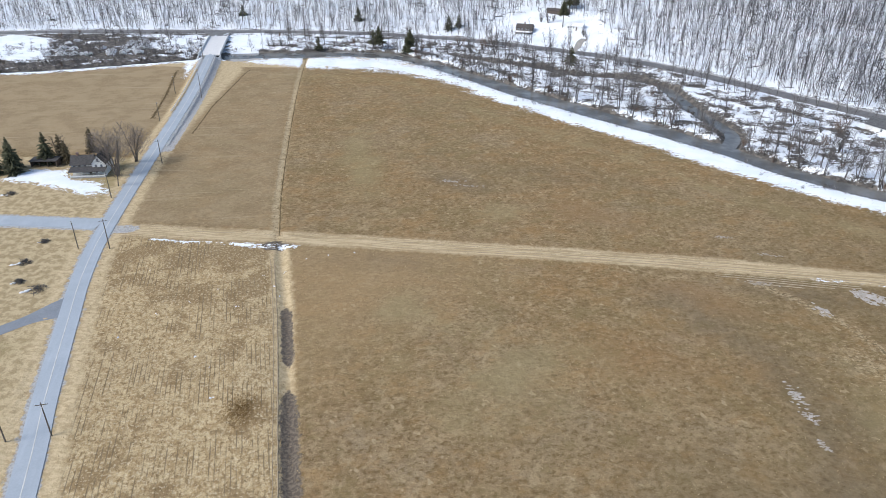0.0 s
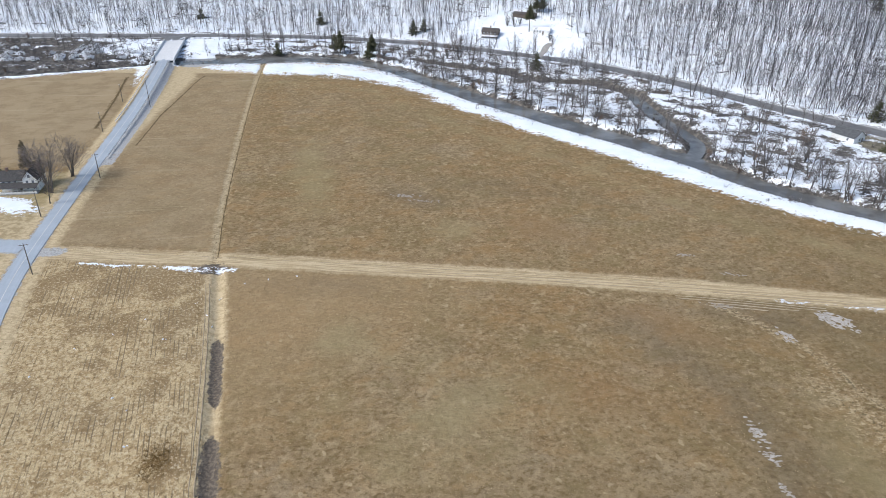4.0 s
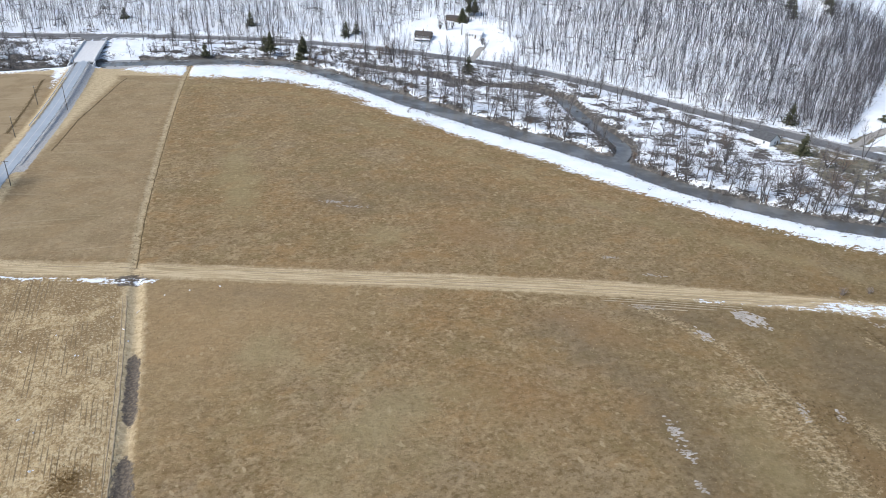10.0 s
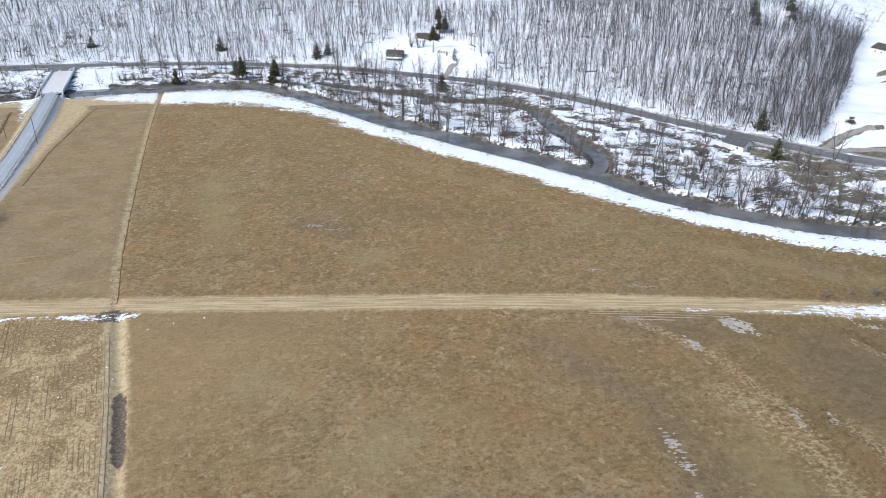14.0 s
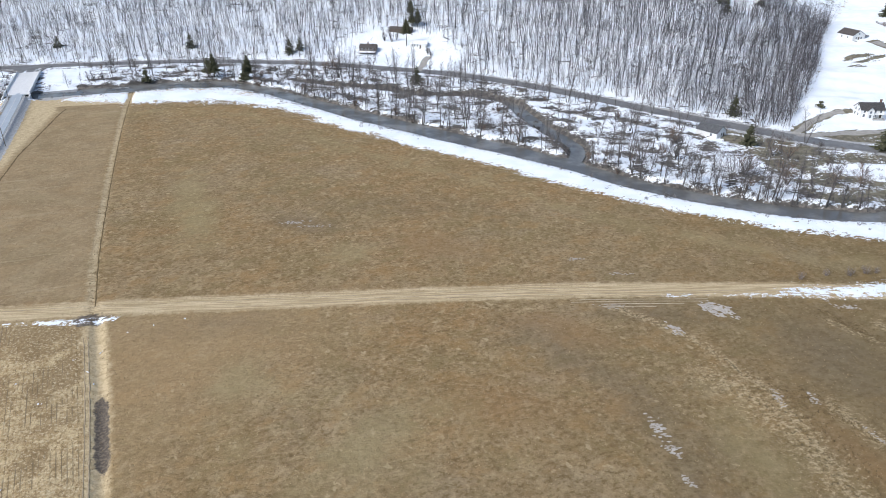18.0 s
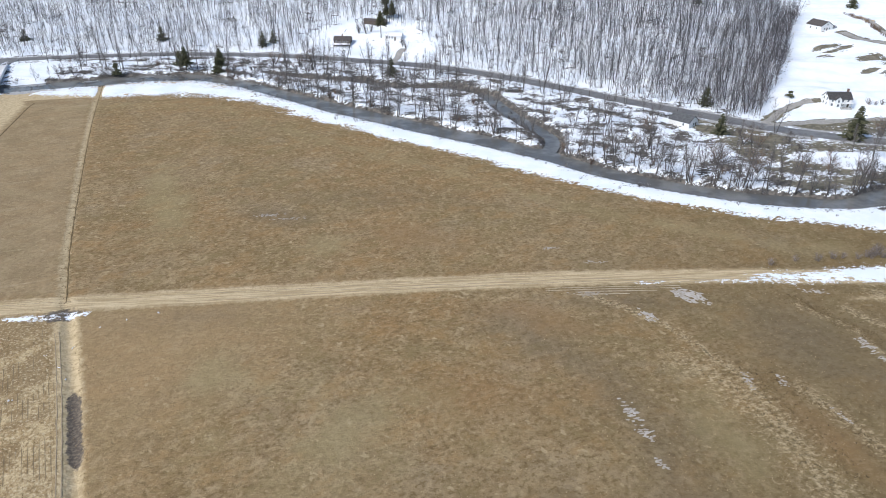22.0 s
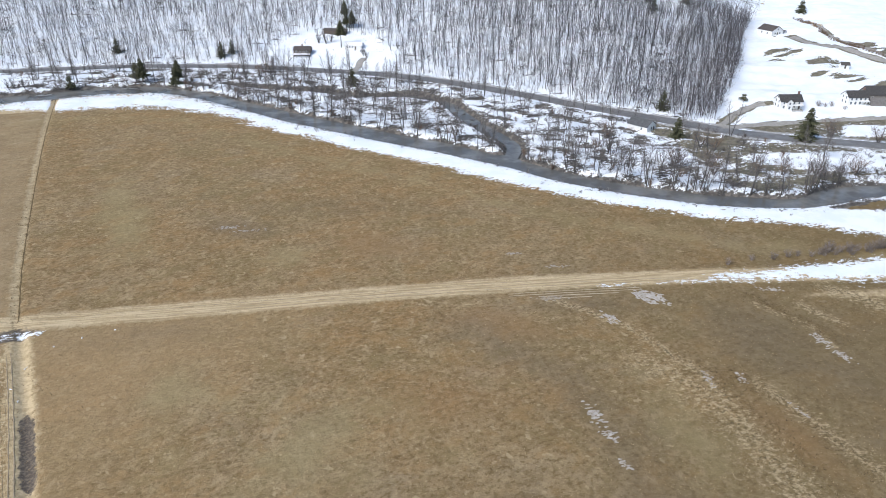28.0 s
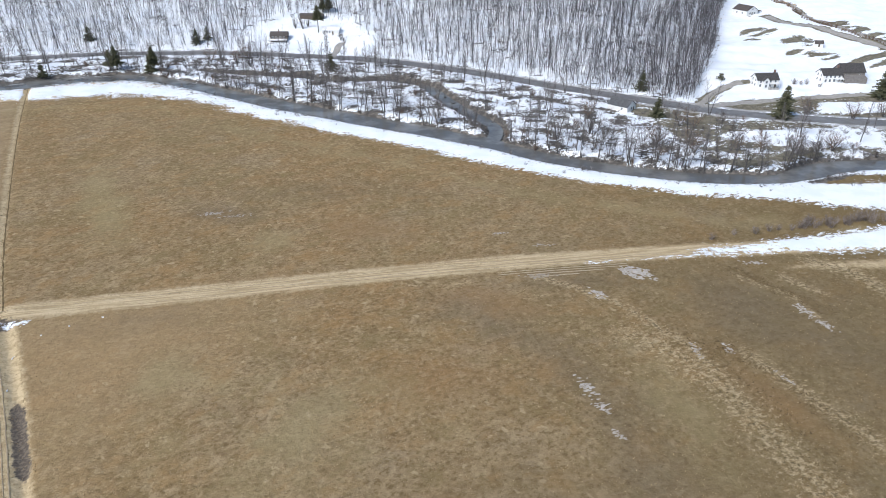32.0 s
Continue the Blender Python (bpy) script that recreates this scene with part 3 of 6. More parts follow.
def make_blades():
    n = Nodes("dead_grass_blades", 0.95, 0.1)
    pick = n.node("ShaderNodeNewGeometry").outputs["Random Per Island"]
    c = n.mix(n.step(pick, 0.0, 0.75), (0.19, 0.13, 0.066), (0.36, 0.265, 0.145))
    return n.done(n.mix(n.step(pick, 0.72, 1.0), c, (0.43, 0.335, 0.20)), bump=n.noise(4.0), far=0.05)


BLADES = make_blades()
RUT = plain("wet_rut_soil", (0.27, 0.21, 0.135), (0.41, 0.325, 0.21), 0.5, 0.8, 0.3, 0.05)
PALE_RUT = plain("pale_rut_soil", (0.34, 0.275, 0.195), (0.52, 0.43, 0.31), 0.7, 0.8, 0.3, 0.05)
WEEDS = plain("dead_weed_stalks", (0.10, 0.072, 0.042), (0.21, 0.15, 0.075), 0.8, 0.95, 0.1, 0.05)
LANE_TAN = plain("grey_gravel_lane", (0.29, 0.275, 0.25), (0.40, 0.38, 0.35), 0.5, 0.9, 0.2, 0.04)
RED_WEEDS = plain("reddish_dead_weeds", (0.20, 0.125, 0.05), (0.32, 0.21, 0.09), 0.8, 0.95, 0.1, 0.05)
STRAW = plain("dead_grass_blades", (0.28, 0.205, 0.105), (0.46, 0.355, 0.205), 0.7, 0.95, 0.1)

# ---- the land: one sheet with a carved creek, ditches and hill ----


def cuts(*runs):
    """Grid lines from runs of (start, end, step)."""
    out = [np.arange(a, b, s) for a, b, s in runs]
    return np.r_[tuple(out) + ([runs[-1][1]],)]


def build_ground():
    gx = cuts((-4000, -1000, 250), (-1000, -400, 40), (-400, -200, 4), (-200, -108, 1.7), (-108, -34, 0.8), (-34, 310, 1.7), (310, 480, 4), (480, 1000, 30), (1000, 4000, 250))
    gy = cuts((-3000, -600, 300), (-600, 0, 50), (0, 50, 6), (50, 200, 1.3), (200, 550, 2.1), (550, 720, 5), (720, 1200, 30), (1200, 4000, 200))
    x, y = np.meshgrid(gx, gy)
    z = height(x, y)
    e, _ = near(x, y, MAIN_ROAD)
    c, _ = near(x, y, CREEK)
    w = creek_half(x)
    s, _ = near(x, y, SIDE_ROAD)
    east_of_road = -s
    track, _ = near(x, y, TRACK)
    north, _ = near(x, y, DITCH_NORTH)
    south, _ = near(x, y, DITCH_SOUTH)
    bank, _ = near(x, y, BANK)
    edge, _ = near(x, y, WOOD_EDGE)
    lane, _ = near(x, y, LANE)
    east_yard = np.minimum(e - 2, -edge)
    lowland = np.minimum(np.minimum(c - w, -e), x - 187)
    weedy = np.zeros(x.shape)
    for bx, by, rx, ry in ((337, 376, 12, 7), (322, 363.5, 5, 3.5), (347, 350, 12, 9), (332, 331, 9, 4), (341, 322, 10, 5), (364, 306, 24, 12), (398, 350, 6, 26)):
        weedy = np.maximum(weedy, 1.15 * soft_step(1.5, 0.7, np.hypot((x - bx) / rx, (y - by) / ry)))
    snow = np.full(x.shape, -12.0)
    # the snow bank between the hay field and the creek
    snow = np.maximum(snow, np.minimum(np.minimum(bank - 2.0 - 2.5 * soft_step(-100, -112, x), -(c + w) * 0.55 - 0.8 - 2.2 * soft_step(0, -45, x)), east_of_road - 7) * (0.85 - 0.42 * soft_step(70, -40, x)) - 6 * soft_step(2.2, 0.8, np.abs(north)))
    snow = np.maximum(snow, np.minimum(c + w + 7, -(c + w)) * 0.8 * (s > 5) - 12.0 * (s <= 5))
    # under the trees, on the hill and round the eastern houses
    woods = np.minimum(c - w - 0.6, 3.0)
    along = near(x, y, CREEK)[1] * 3000
    drift = 1.5 * wave(along * 0.6, c, 17, 5) + 1.3 * wave(x, y, 11, 35)
    snow = np.where((c > w) & (e < 3), np.minimum(2 * woods - 3.5, 1.0) - 0.3 - 2.4 * soft_step(-2, 10, lowland) + 1.25 * drift - 3.2 * soft_step(-186, -192, x), snow)
    # brush stands on bare ground between the snow bank and the creek's wide bend
    snow = snow - 7 * soft_step(-1, 4, inside(x, y, [(204, 189), (222, 192), (300, 172), (330, 150), (300, 148), (226, 178)]))
    snow = np.where((e >= 3) & (edge > 0), np.minimum(0.8 * (e - 8), 2.6) + 1.1 * wave(x, y, 40, 6) + 0.7 * wave(x, y, 11, 36), snow)
    snow = np.where(east_yard > 0, np.minimum(2 * east_yard, 6.0) + 1.5 * wave(x * 0.6, y * 1.6, 38, 7) - 9 * weedy * np.clip(0.75 + 0.8 * wave(x * 0.45, y * 1.9, 16, 27), 0, 1.3) , snow)
    for corners in ([(-157.5, 453.4), (-141, 457), (-137, 482), (-140, 508), (-170.3, 507), (-166, 485)], [(-163.5, 384), (-170.8, 427), (-177, 426.5), (-169, 400)], [(-268, 425.5), (-278, 450), (-297, 492), (-333, 502), (-345, 470), (-310, 424)], [(-190, 492), (-192, 505), (-240, 506), (-250, 499)], [(-186, 452), (-184, 490), (-216, 496), (-224, 466)], [(172, 250), (190.5, 247), (192, 257.5), (176, 266)], [(211, 235.5), (229, 221), (267, 209), (283, 223), (258, 239), (216, 246)], [(144, 245), (162, 235), (165, 241)]):
        snow = np.maximum(snow, 1.1 * inside(x, y, corners))
    clearing = 26 - np.hypot((x - 66) * 0.62, (e - 34) * 0.8)
    snow = np.maximum(snow, np.minimum(clearing, 3.0) - 12 * (e < 5))
    pool = np.minimum(np.abs(near(x, y, CHANNEL)[0]) - 6.5, np.abs(near(x, y, BACKWATER)[0]) - 4.2 - 2.0 * soft_step(28, 55, x))
    snow = np.where((c > w) & (e < 0), np.minimum(snow, pool * 1.6 - 1.0), snow)
    lanes = np.minimum(np.minimum(np.abs(near(x, y, EAST_DRIVE)[0]), np.abs(near(x, y, BACK_LANE)[0])), np.minimum(np.abs(near(x, y, FAR_LANE)[0]), np.abs(near(x, y, HEDGE_LANE)[0])))
    strip = np.minimum(-near(x, y, BACK_LANE)[0], e - 5)
    snow = snow - 9 * soft_step(-0.5, 1.5, strip) * soft_step(232, 244, x) * (x < 420)
    snow = np.maximum(snow, np.where(strip > 0, 1.6 * inside(x, y, [(274, 254.5), (287.5, 267), (330, 250), (318, 240)]), -12))
    snow = snow - 9 * soft_step(3.6, 2.4, lanes) - 6 * soft_step(9, 3, np.abs(near(x, y, FAR_LANE)[0])) * (y > 300)
    # what is left of the snow along the farm track, at its end and beside the farmhouse
    snow = np.maximum(snow, 1.2 - 2.6 * np.abs(track + 6.0 + 0.5 * wave(x, y, 12, 18)) - 8 * soft_step(22, 28, np.abs(x + 82)))
    snow = np.maximum(snow, 0.8 - 1.5 * np.abs(track + 6.4) - 6 * soft_step(8, 13, np.abs(x + 66)))
    snow = np.maximum(snow, inside(x, y, [(132.9, 154.2), (156, 147.2), (177.6, 140.4), (194, 136.6), (250, 127), (252, 143.7), (203, 149), (166, 152.8)]) * 0.75)
    snow = np.maximum(snow, inside(x, y, [(-182, 229), (-160.4, 223.0), (-141.0, 214.3), (-134.3, 216.9), (-143, 227), (-154.7, 229.7), (-161.0, 240.1), (-175.1, 239.3)]) * 1.2)
    snow = np.maximum(snow, 0.2 - 1.8 * np.abs(track + 3.6) - 8 * soft_step(20, 26, np.abs(x - 118)))
    straw = 4.3 - np.abs(track + 0.2) - 6 * (x > 260)
    straw = np.maximum(straw, (1.9 - np.abs(-s - 5.4)) * (1 - 2 * (y > 414)))
    straw = np.maximum(straw, 2.0 - np.abs(np.abs(s) - 5.0))
    straw = np.maximum(straw, 1.15 - np.abs(north - 0.9) * 1.1)
    straw = np.maximum(straw, 2.3 + 1.5 * soft_step(95, 165, y) - 1.25 * np.abs(south - 0.5))
    straw = np.maximum(straw, 0.6 * inside(x, y, [(-127, 268), (-129.5, 310), (-131.5, 349), (-132.5, 385), (-133, 404), (-140, 424), (-157, 425), (-147, 372), (-139, 310), (-132, 268)]) - 1.3)
    straw = np.maximum(straw, inside(x, y, [(153, 138), (185, 132), (249, 112), (248, 105), (185, 126.5)]) * 0.6)
    stubble = np.minimum(np.minimum(east_of_road - 4, south), -track - 4)
    lawn = np.minimum(s - 3.5, 254 - y)
    dull = np.where((c > w) & (e < -4), 8 * soft_step(-3, 8, lowland) - 4, np.where(east_yard > 0, 5.0, -9))
    smooth = np.maximum(np.minimum(np.minimum(np.minimum(east_of_road - 3, north), track - 3), 4.6), np.minimum(s - 3, y - 256) * 0.8)
    litter = np.where(c > -w - 7, 6.0, -9) - 8.5 * soft_step(-3, 8, lowland) - 12.0 * (east_yard > 0)
    mud = 1.9 - np.abs(south + 0.15) * (1.25 - 0.35 * soft_step(106, 98, y)) - 6 * soft_step(138, 150, y) - 2.6 * soft_step(119, 113, y) * soft_step(104, 110, y)
    # the culvert's dark spot at the ditch's end, put in with the mud colour
    mud = np.maximum(mud, 2.6 - 0.8 * np.hypot((x + 64) * 0.7, y - 177))
    # worn streaks and weedy lines that cross the eastern hay field
    streak = np.full(x.shape, -4.0)
    for line, wide, core in ((spline([(80, 156), (88, 147), (95.4, 135.4), (98.2, 125.9), (99.1, 119.5), (101.2, 115.3), (101.5, 108.5), (101.3, 101.7), (101, 95)]), 0.6, 1.0), (spline([(90.7, 121.7), (95.5, 112.9), (97.8, 105.1), (99.3, 95), (98.6, 84.8), (98.1, 74.7), (98, 64)]), 3.4, 0.62), (spline([(112.9, 106), (114.1, 96.5), (115.4, 90.9), (116, 84.8), (117.5, 78.7), (118, 66)]), 1.3, 0.8), (spline([(136.1, 138.4), (137.5, 133), (142.3, 125.1), (141, 112)]), 0.5, 0.8), (spline([(148.1, 133.9), (149.3, 128.6), (151.9, 123)]), 0.8, 0.9), (spline([(162.7, 138.8), (168.6, 129.8), (170, 117)]), 1.6, 1.0)):
        d = np.abs(near(x, y, line)[0])
        streak = np.maximum(streak, core - 0.5 * d / (wide + 0.3))
    # broad tones of the hay field
    def blot(bx, by, rx, ry, turn=0.0):
        ca, sa = math.cos(math.radians(turn)), math.sin(math.radians(turn))
        u, v = (x - bx) * ca + (y - by) * sa, (y - by) * ca - (x - bx) * sa
        return 1 - np.hypot(u / rx, v / ry)
    hollow = np.abs(near(x, y, spline([(52, 146), (61.7, 133.5), (70, 119), (72, 104.6), (70, 88), (66, 66)]))[0])
    damp = np.maximum.reduce([0.75 - hollow / 16, blot(126, 124, 20, 24), blot(-6, 231, 17, 9, -25), 0.6 * blot(-30, 168, 30, 7, -7), 0.5 * blot(30, 240, 60, 14, -20), blot(92, 150, 26, 8, -15), 0.5 * blot(140, 100, 30, 40)])
    rust = np.maximum.reduce([blot(64, 147, 20, 12, -45), blot(42, 203, 30, 15, -30), 0.7 * blot(40, 120, 26, 18), 0.8 * blot(108, 86, 7, 26)])
    sward = np.maximum.reduce([0.55 * blot(8, 112, 40, 30), 0.5 * blot(-20, 140, 18, 20), 0.42 - np.abs(bank + 18) / 22, 0.7 * blot(-45, 250, 14, 70, 10), 0.6 * blot(88, 95, 10, 34), 0.6 * blot(10, 205, 22, 12)])
    gravel = np.maximum(3.2 - np.abs(s) - 9 * (y < 60), 8.6 - np.abs(e))
    gravel = np.maximum(gravel, np.maximum(4.8 - np.abs(lane) - 9 * (x > -123), 2.8 - np.hypot((x + 117) * 0.5, y - 187.5)))
    gravel = np.maximum(gravel, np.minimum(np.minimum(7.8 + s, -2.0 - s), np.minimum(y - 262, 450 - y)) * 1.5)
    gravel = np.maximum(gravel, np.minimum(6.0 - np.abs(s), np.minimum(y - 400, 450 - y)))
    gravel = np.maximum(gravel, 0.5 * inside(x, y, [(-158, 447), (-150, 428), (-142, 428), (-131, 436), (-134, 444)]))
    snow = np.where(inside(x, y, [(-160, 452), (-152, 424), (-143, 424), (-133, 434), (-136, 448)]) > 0, snow - 3.0, snow)
    # the snow stands a little higher than the ground that it leaves
    z = z + 0.32 * soft_step(-0.3, 1.4, snow) * soft_step(5.0, 7.5, np.abs(e)) * (np.abs(s) > 4.4) * soft_step(3.0, 5.0, lanes)
    v = np.stack([x, y, z], -1).reshape(-1, 3)
    ny, nx = x.shape
    i = (np.arange(ny - 1)[:, None] * nx + np.arange(nx - 1)[None]).ravel()
    f = np.stack([i, i + 1, i + nx + 1, i + nx], 1)
    me = grid_mesh("ground", v, f, GROUND)
    for name, values in (("snow", snow), ("straw", straw), ("stubble", stubble), ("lawn", lawn), ("smooth", smooth), ("litter", litter), ("mud", mud), ("gravel", gravel), ("dull", dull), ("rust", rust), ("damp", damp), ("sward", sward), ("streak", streak), ("track", 5.5 - np.abs(track))):
        me.attributes.new(name, "FLOAT", "POINT").data.foreach_set("value", np.clip(values, -12, 12).astype(np.float32).ravel())
    return tagged(new("ground", me), "brown hay fields with melting snow along a creek", "ground", kind="structure")


build_ground()

road = tagged(new("road_side", ribbon("road_side", SIDE_ROAD[SIDE_ROAD[:, 1] < 441] + (0.3, 0.1), 2.75, lambda x, y: side_road_height(y), ASPHALT, 0.5)), "narrow grey asphalt road with a worn centre line", "road", kind="structure")
part("centre_line", ribbon("centre_line", SIDE_ROAD[SIDE_ROAD[:, 1] < 430] + (0.3, 0.1), 0.14, lambda x, y: side_road_height(y), WHITE_LINE, 0.03, 0.034), WHITE_LINE, road, "worn pale centre line")
road = tagged(new("road_main", ribbon("road_main", MAIN_ROAD, 5.0, 1.58, OLD_ASPHALT, 0.5)), "dark asphalt road at the foot of the hill", "road", kind="structure")
tagged(new("road_lane", ribbon("road_lane", LANE, lambda x, y: 3.6 + 2.5 * soft_step(-130, -119, x), 0.03, ASPHALT, 0.4)), "pale grey side lane joining the road", "road", kind="structure")
tagged(new("driveway_farm", ribbon("driveway_farm", spline(DRIVE[::2], 2.0), lambda x, y: 2.2 + 3.0 * soft_step(132, 142, y), height, ASPHALT_DARK, 0.4, 0.06)), "dark paved farm drive joining the road", "driveway", kind="structure")
tagged(new("driveway_east", ribbon("driveway_east", spline(EAST_DRIVE[::2], 1.5), 1.8, height, LANE_TAN, 0.9, 0.12)), "cleared curved drive through the snow", "driveway", kind="structure")
tagged(new("driveway_back", ribbon("driveway_back", spline(BACK_LANE[::2], 2.0), 2.2, height, LANE_TAN, 0.9, 0.15)), "cleared lane in front of the eastern houses", "driveway", kind="structure")
tagged(new("driveway_hedge", ribbon("driveway_hedge", spline(HEDGE_LANE[::2], 2.5), 1.2, height, LANE_TAN, 0.9, 0.3)), "earth lane behind the upper houses", "driveway", kind="structure")
tagged(new("driveway_far", ribbon("driveway_far", spline(FAR_LANE[::2], 2.5), 2.6, height, LANE_TAN, 0.9, 0.3)), "muddy lane across the snowy slope", "driveway", kind="structure")
tagged(new("driveway_clearing", ribbon("driveway_clearing", spline([(70, 454), (75.5, 464), (80, 475), (84, 482)], 1.5), lambda x, y: 2.4 + 1.5 * soft_step(462, 454, y), height, LANE_TAN, 0.9, 0.42)), "muddy drive up to the mobile home", "driveway", kind="structure")
tagged(new("water_creek", ribbon("water_creek", CREEK, lambda x, y: creek_half(x) + 2.2, -1.45, WATER, 0.3)), "dark slow creek between snowy banks", "water", kind="structure")
tagged(new("water_backwater", ribbon("water_backwater", BACKWATER, lambda x, y: 2.6 + 3.2 * soft_step(28, 55, x), -1.43, WATER, 0.3)), "narrow dark stream under bare trees", "water", kind="structure")
tagged(new("water_channel", ribbon("water_channel", CHANNEL, lambda x, y: 5.0 - 1.6 * soft_step(335, 300, y), -1.47, WATER, 0.3)), "dark still side channel under the trees", "water", kind="structure")



def offset_line(line, off, a=0.0, b=1.0):
    """A stretch of a line, moved off metres to its left."""
    p = line[int(a * len(line)) : max(int(b * len(line)), 2)]
    d = np.gradient(p[:, :2], axis=0)
    d /= np.linalg.norm(d, axis=1)[:, None]
    return p[:, :2] + np.c_[-d[:, 1], d[:, 0]] * off


def rut(name, line, half, label, material=RUT):
    fine = np.concatenate([np.linspace(p, q, 5, endpoint=False) for p, q in zip(line, line[1:])])
    wobble = 0.06 * wave(fine[:, 0], fine[:, 1], 9, 15)
    line = fine + wobble[:, None]
    return tagged(new(name, ribbon(name, line, lambda x, y: half * (1 + 0.45 * wave(x, y, 5, 16)), height, material, 0.3, 0.05)), label, "rut", kind="structure")


for k, (off, a, b) in enumerate(((-0.9, 0.30, 0.98), (-2.4, 0.25, 0.98), (-3.6, 0.55, 0.95), (1.2, 0.05, 0.55))):
    rut("track_rut", offset_line(TRACK, off, a, b), 0.085, "thin wheel rut in the straw-coloured farm track")
for off, a, b in ((-5.7, 0.50, 0.63), (-6.9, 0.51, 0.63), (-8.2, 0.52, 0.61), (-9.6, 0.53, 0.60)):
    rut("track_rut", offset_line(TRACK, off, a, b), 0.14, "pale wheel rut swinging off the farm track", PALE_RUT)
rut("track_rut", offset_line(DITCH_SOUTH, 2.3, 0.2, 0.95), 0.13, "wheel rut beside the drainage ditch")
rut("track_rut", offset_line(DITCH_SOUTH, 3.3, 0.2, 0.95), 0.10, "wheel rut beside the drainage ditch")
rut("ditch_bottom", offset_line(DITCH_NORTH, -0.4, 0.04, 1.0), 0.20, "dark damp bottom of a shallow field ditch", WEEDS)
rut("field_edge", spline([(-126.5, 285), (-128.7, 310), (-130.6, 328.8), (-131.1, 349.5), (-131.7, 372.6), (-132, 396), (-131.2, 407)], 6), 0.30, "dark furrow along the field's edge", WEEDS)
rut("weedy_line", spline([(-153.8, 308.5), (-163, 353.5), (-175, 402)], 6), 0.5, "dark line of brambles across the lower field", WEEDS)


# ---- trees ----


def grow(seed, tall, spread, boughs, twigs, trunk_r, first=0.3, lean=0.0, forks=1, rise=(0.6, 1.3), twig_r=0.035, sides=5, n=6, simple=False):
    """A bare tree: the shapes of its trunk and of its crown of boughs and twigs."""
    r = random.Random(seed)
    trunk, crown = Shape(), Shape()
    for k in range(forks):
        base = Vector((r.uniform(-0.4, 0.4), r.uniform(-0.4, 0.4), -0.4)) * (1 if forks > 1 else 0.2)
        base.z = -0.4
        way = Vector((r.uniform(-1, 1) * (0.25 * (forks > 1) + lean), r.uniform(-1, 1) * (0.25 * (forks > 1) + lean), 1))
        line, p = [base], base.copy()
        for i in range(n):
            way = (way + Vector((r.uniform(-0.08, 0.08), r.uniform(-0.08, 0.08), 0))).normalized()
            p = p + way * (tall * r.uniform(0.9, 1.05) / n)
            line.append(p.copy())
        for i in range(n):
            ra, rb = (trunk_r * (1 - 0.93 * j / n) ** 0.9 + 0.02 for j in (i, i + 1))
            trunk.limb(line[i], line[i + 1], ra * (1.25 if i == 0 else 1), rb, sides, False)
        for b in range(boughs // forks):
            u = first + (1 - first) * (b + r.random()) / (boughs // forks)
            i = min(n - 1, int(u * n))
            a = line[i].lerp(line[i + 1], u * n - i)
            turn, up = r.uniform(0, 6.283), r.uniform(*rise)
            d = Vector((math.cos(turn), math.sin(turn), up)).normalized()
            long = spread * (1.15 - 0.75 * (u - first) / (1 - first)) * r.uniform(0.6, 1.1)
            mid = a + d * long * 0.5
            tip = mid + (d + Vector((r.uniform(-0.3, 0.3), r.uniform(-0.3, 0.3), 0.25))).normalized() * long * 0.5
            rb = max(0.035, trunk_r * 0.34 * (1.1 - u))
            if simple:
                crown.spike(a, tip, rb)
            else:
                crown.limb(a, mid, rb, rb * 0.65, 3, False), crown.spike(mid, tip, rb * 0.65)
            for _ in range(twigs):
                q = a.lerp(mid, r.random()) if r.random() < 0.35 else mid.lerp(tip, r.random())
                t = (d + Vector((r.uniform(-0.9, 0.9), r.uniform(-0.9, 0.9), r.uniform(-0.1, 0.8)))).normalized()
                crown.spike(q, q + t * long * r.uniform(0.3, 0.65), twig_r)
    return trunk, crown


def conifer(seed, tall, wide, bare=0.08):
    """A spruce: a trunk, and whorls of drooping boughs with ragged sprays."""
    r = random.Random(seed)
    trunk, crown = Shape(), Shape()
    trunk.limb((0, 0, -0.4), (0, 0, tall * 0.97), 0.022 * tall, 0.02, 7)
    levels = int(tall * 2.2)
    for i in range(levels):
        u = bare + (1 - bare) * (i + r.random() * 0.5) / levels
        reach = wide * (1 - u) ** 0.75 * r.uniform(0.55, 1.15) + 0.2
        for k in range(9):
            if r.random() < 0.22:
                continue
            turn = 6.283 * (k + r.random() * 0.8) / 9
            d, side = Vector((math.cos(turn), math.sin(turn), 0)), Vector((-math.sin(turn), math.cos(turn), 0))
            long = reach * r.uniform(0.7, 1.15)
            a = Vector((0, 0, u * tall))
            tip = a + d * long + Vector((0, 0, -0.24 * long + 0.1))
            for j in range(3):
                g = (0.35, 0.65, 1.0)[j]
                q, wdt = a.lerp(tip, g), 0.20 * long * (1.25 - 0.5 * g) + 0.10
                b0 = a.lerp(tip, max(0, g - 0.5))
                drop = Vector((0, 0, -0.14 - 0.05 * long))
                n = len(crown.v)
                crown.v += [tuple(w) for w in (b0, q + side * wdt + drop, q + d * 0.12 * long, q - side * wdt + drop, q + Vector((0, 0, 0.10)))]
                crown.f += [(n, n + 1, n + 4), (n + 1, n + 2, n + 4), (n + 2, n + 3, n + 4), (n + 3, n, n + 4), (n + 3, n + 2, n + 1), (n + 3, n + 1, n)]
    return trunk, crown


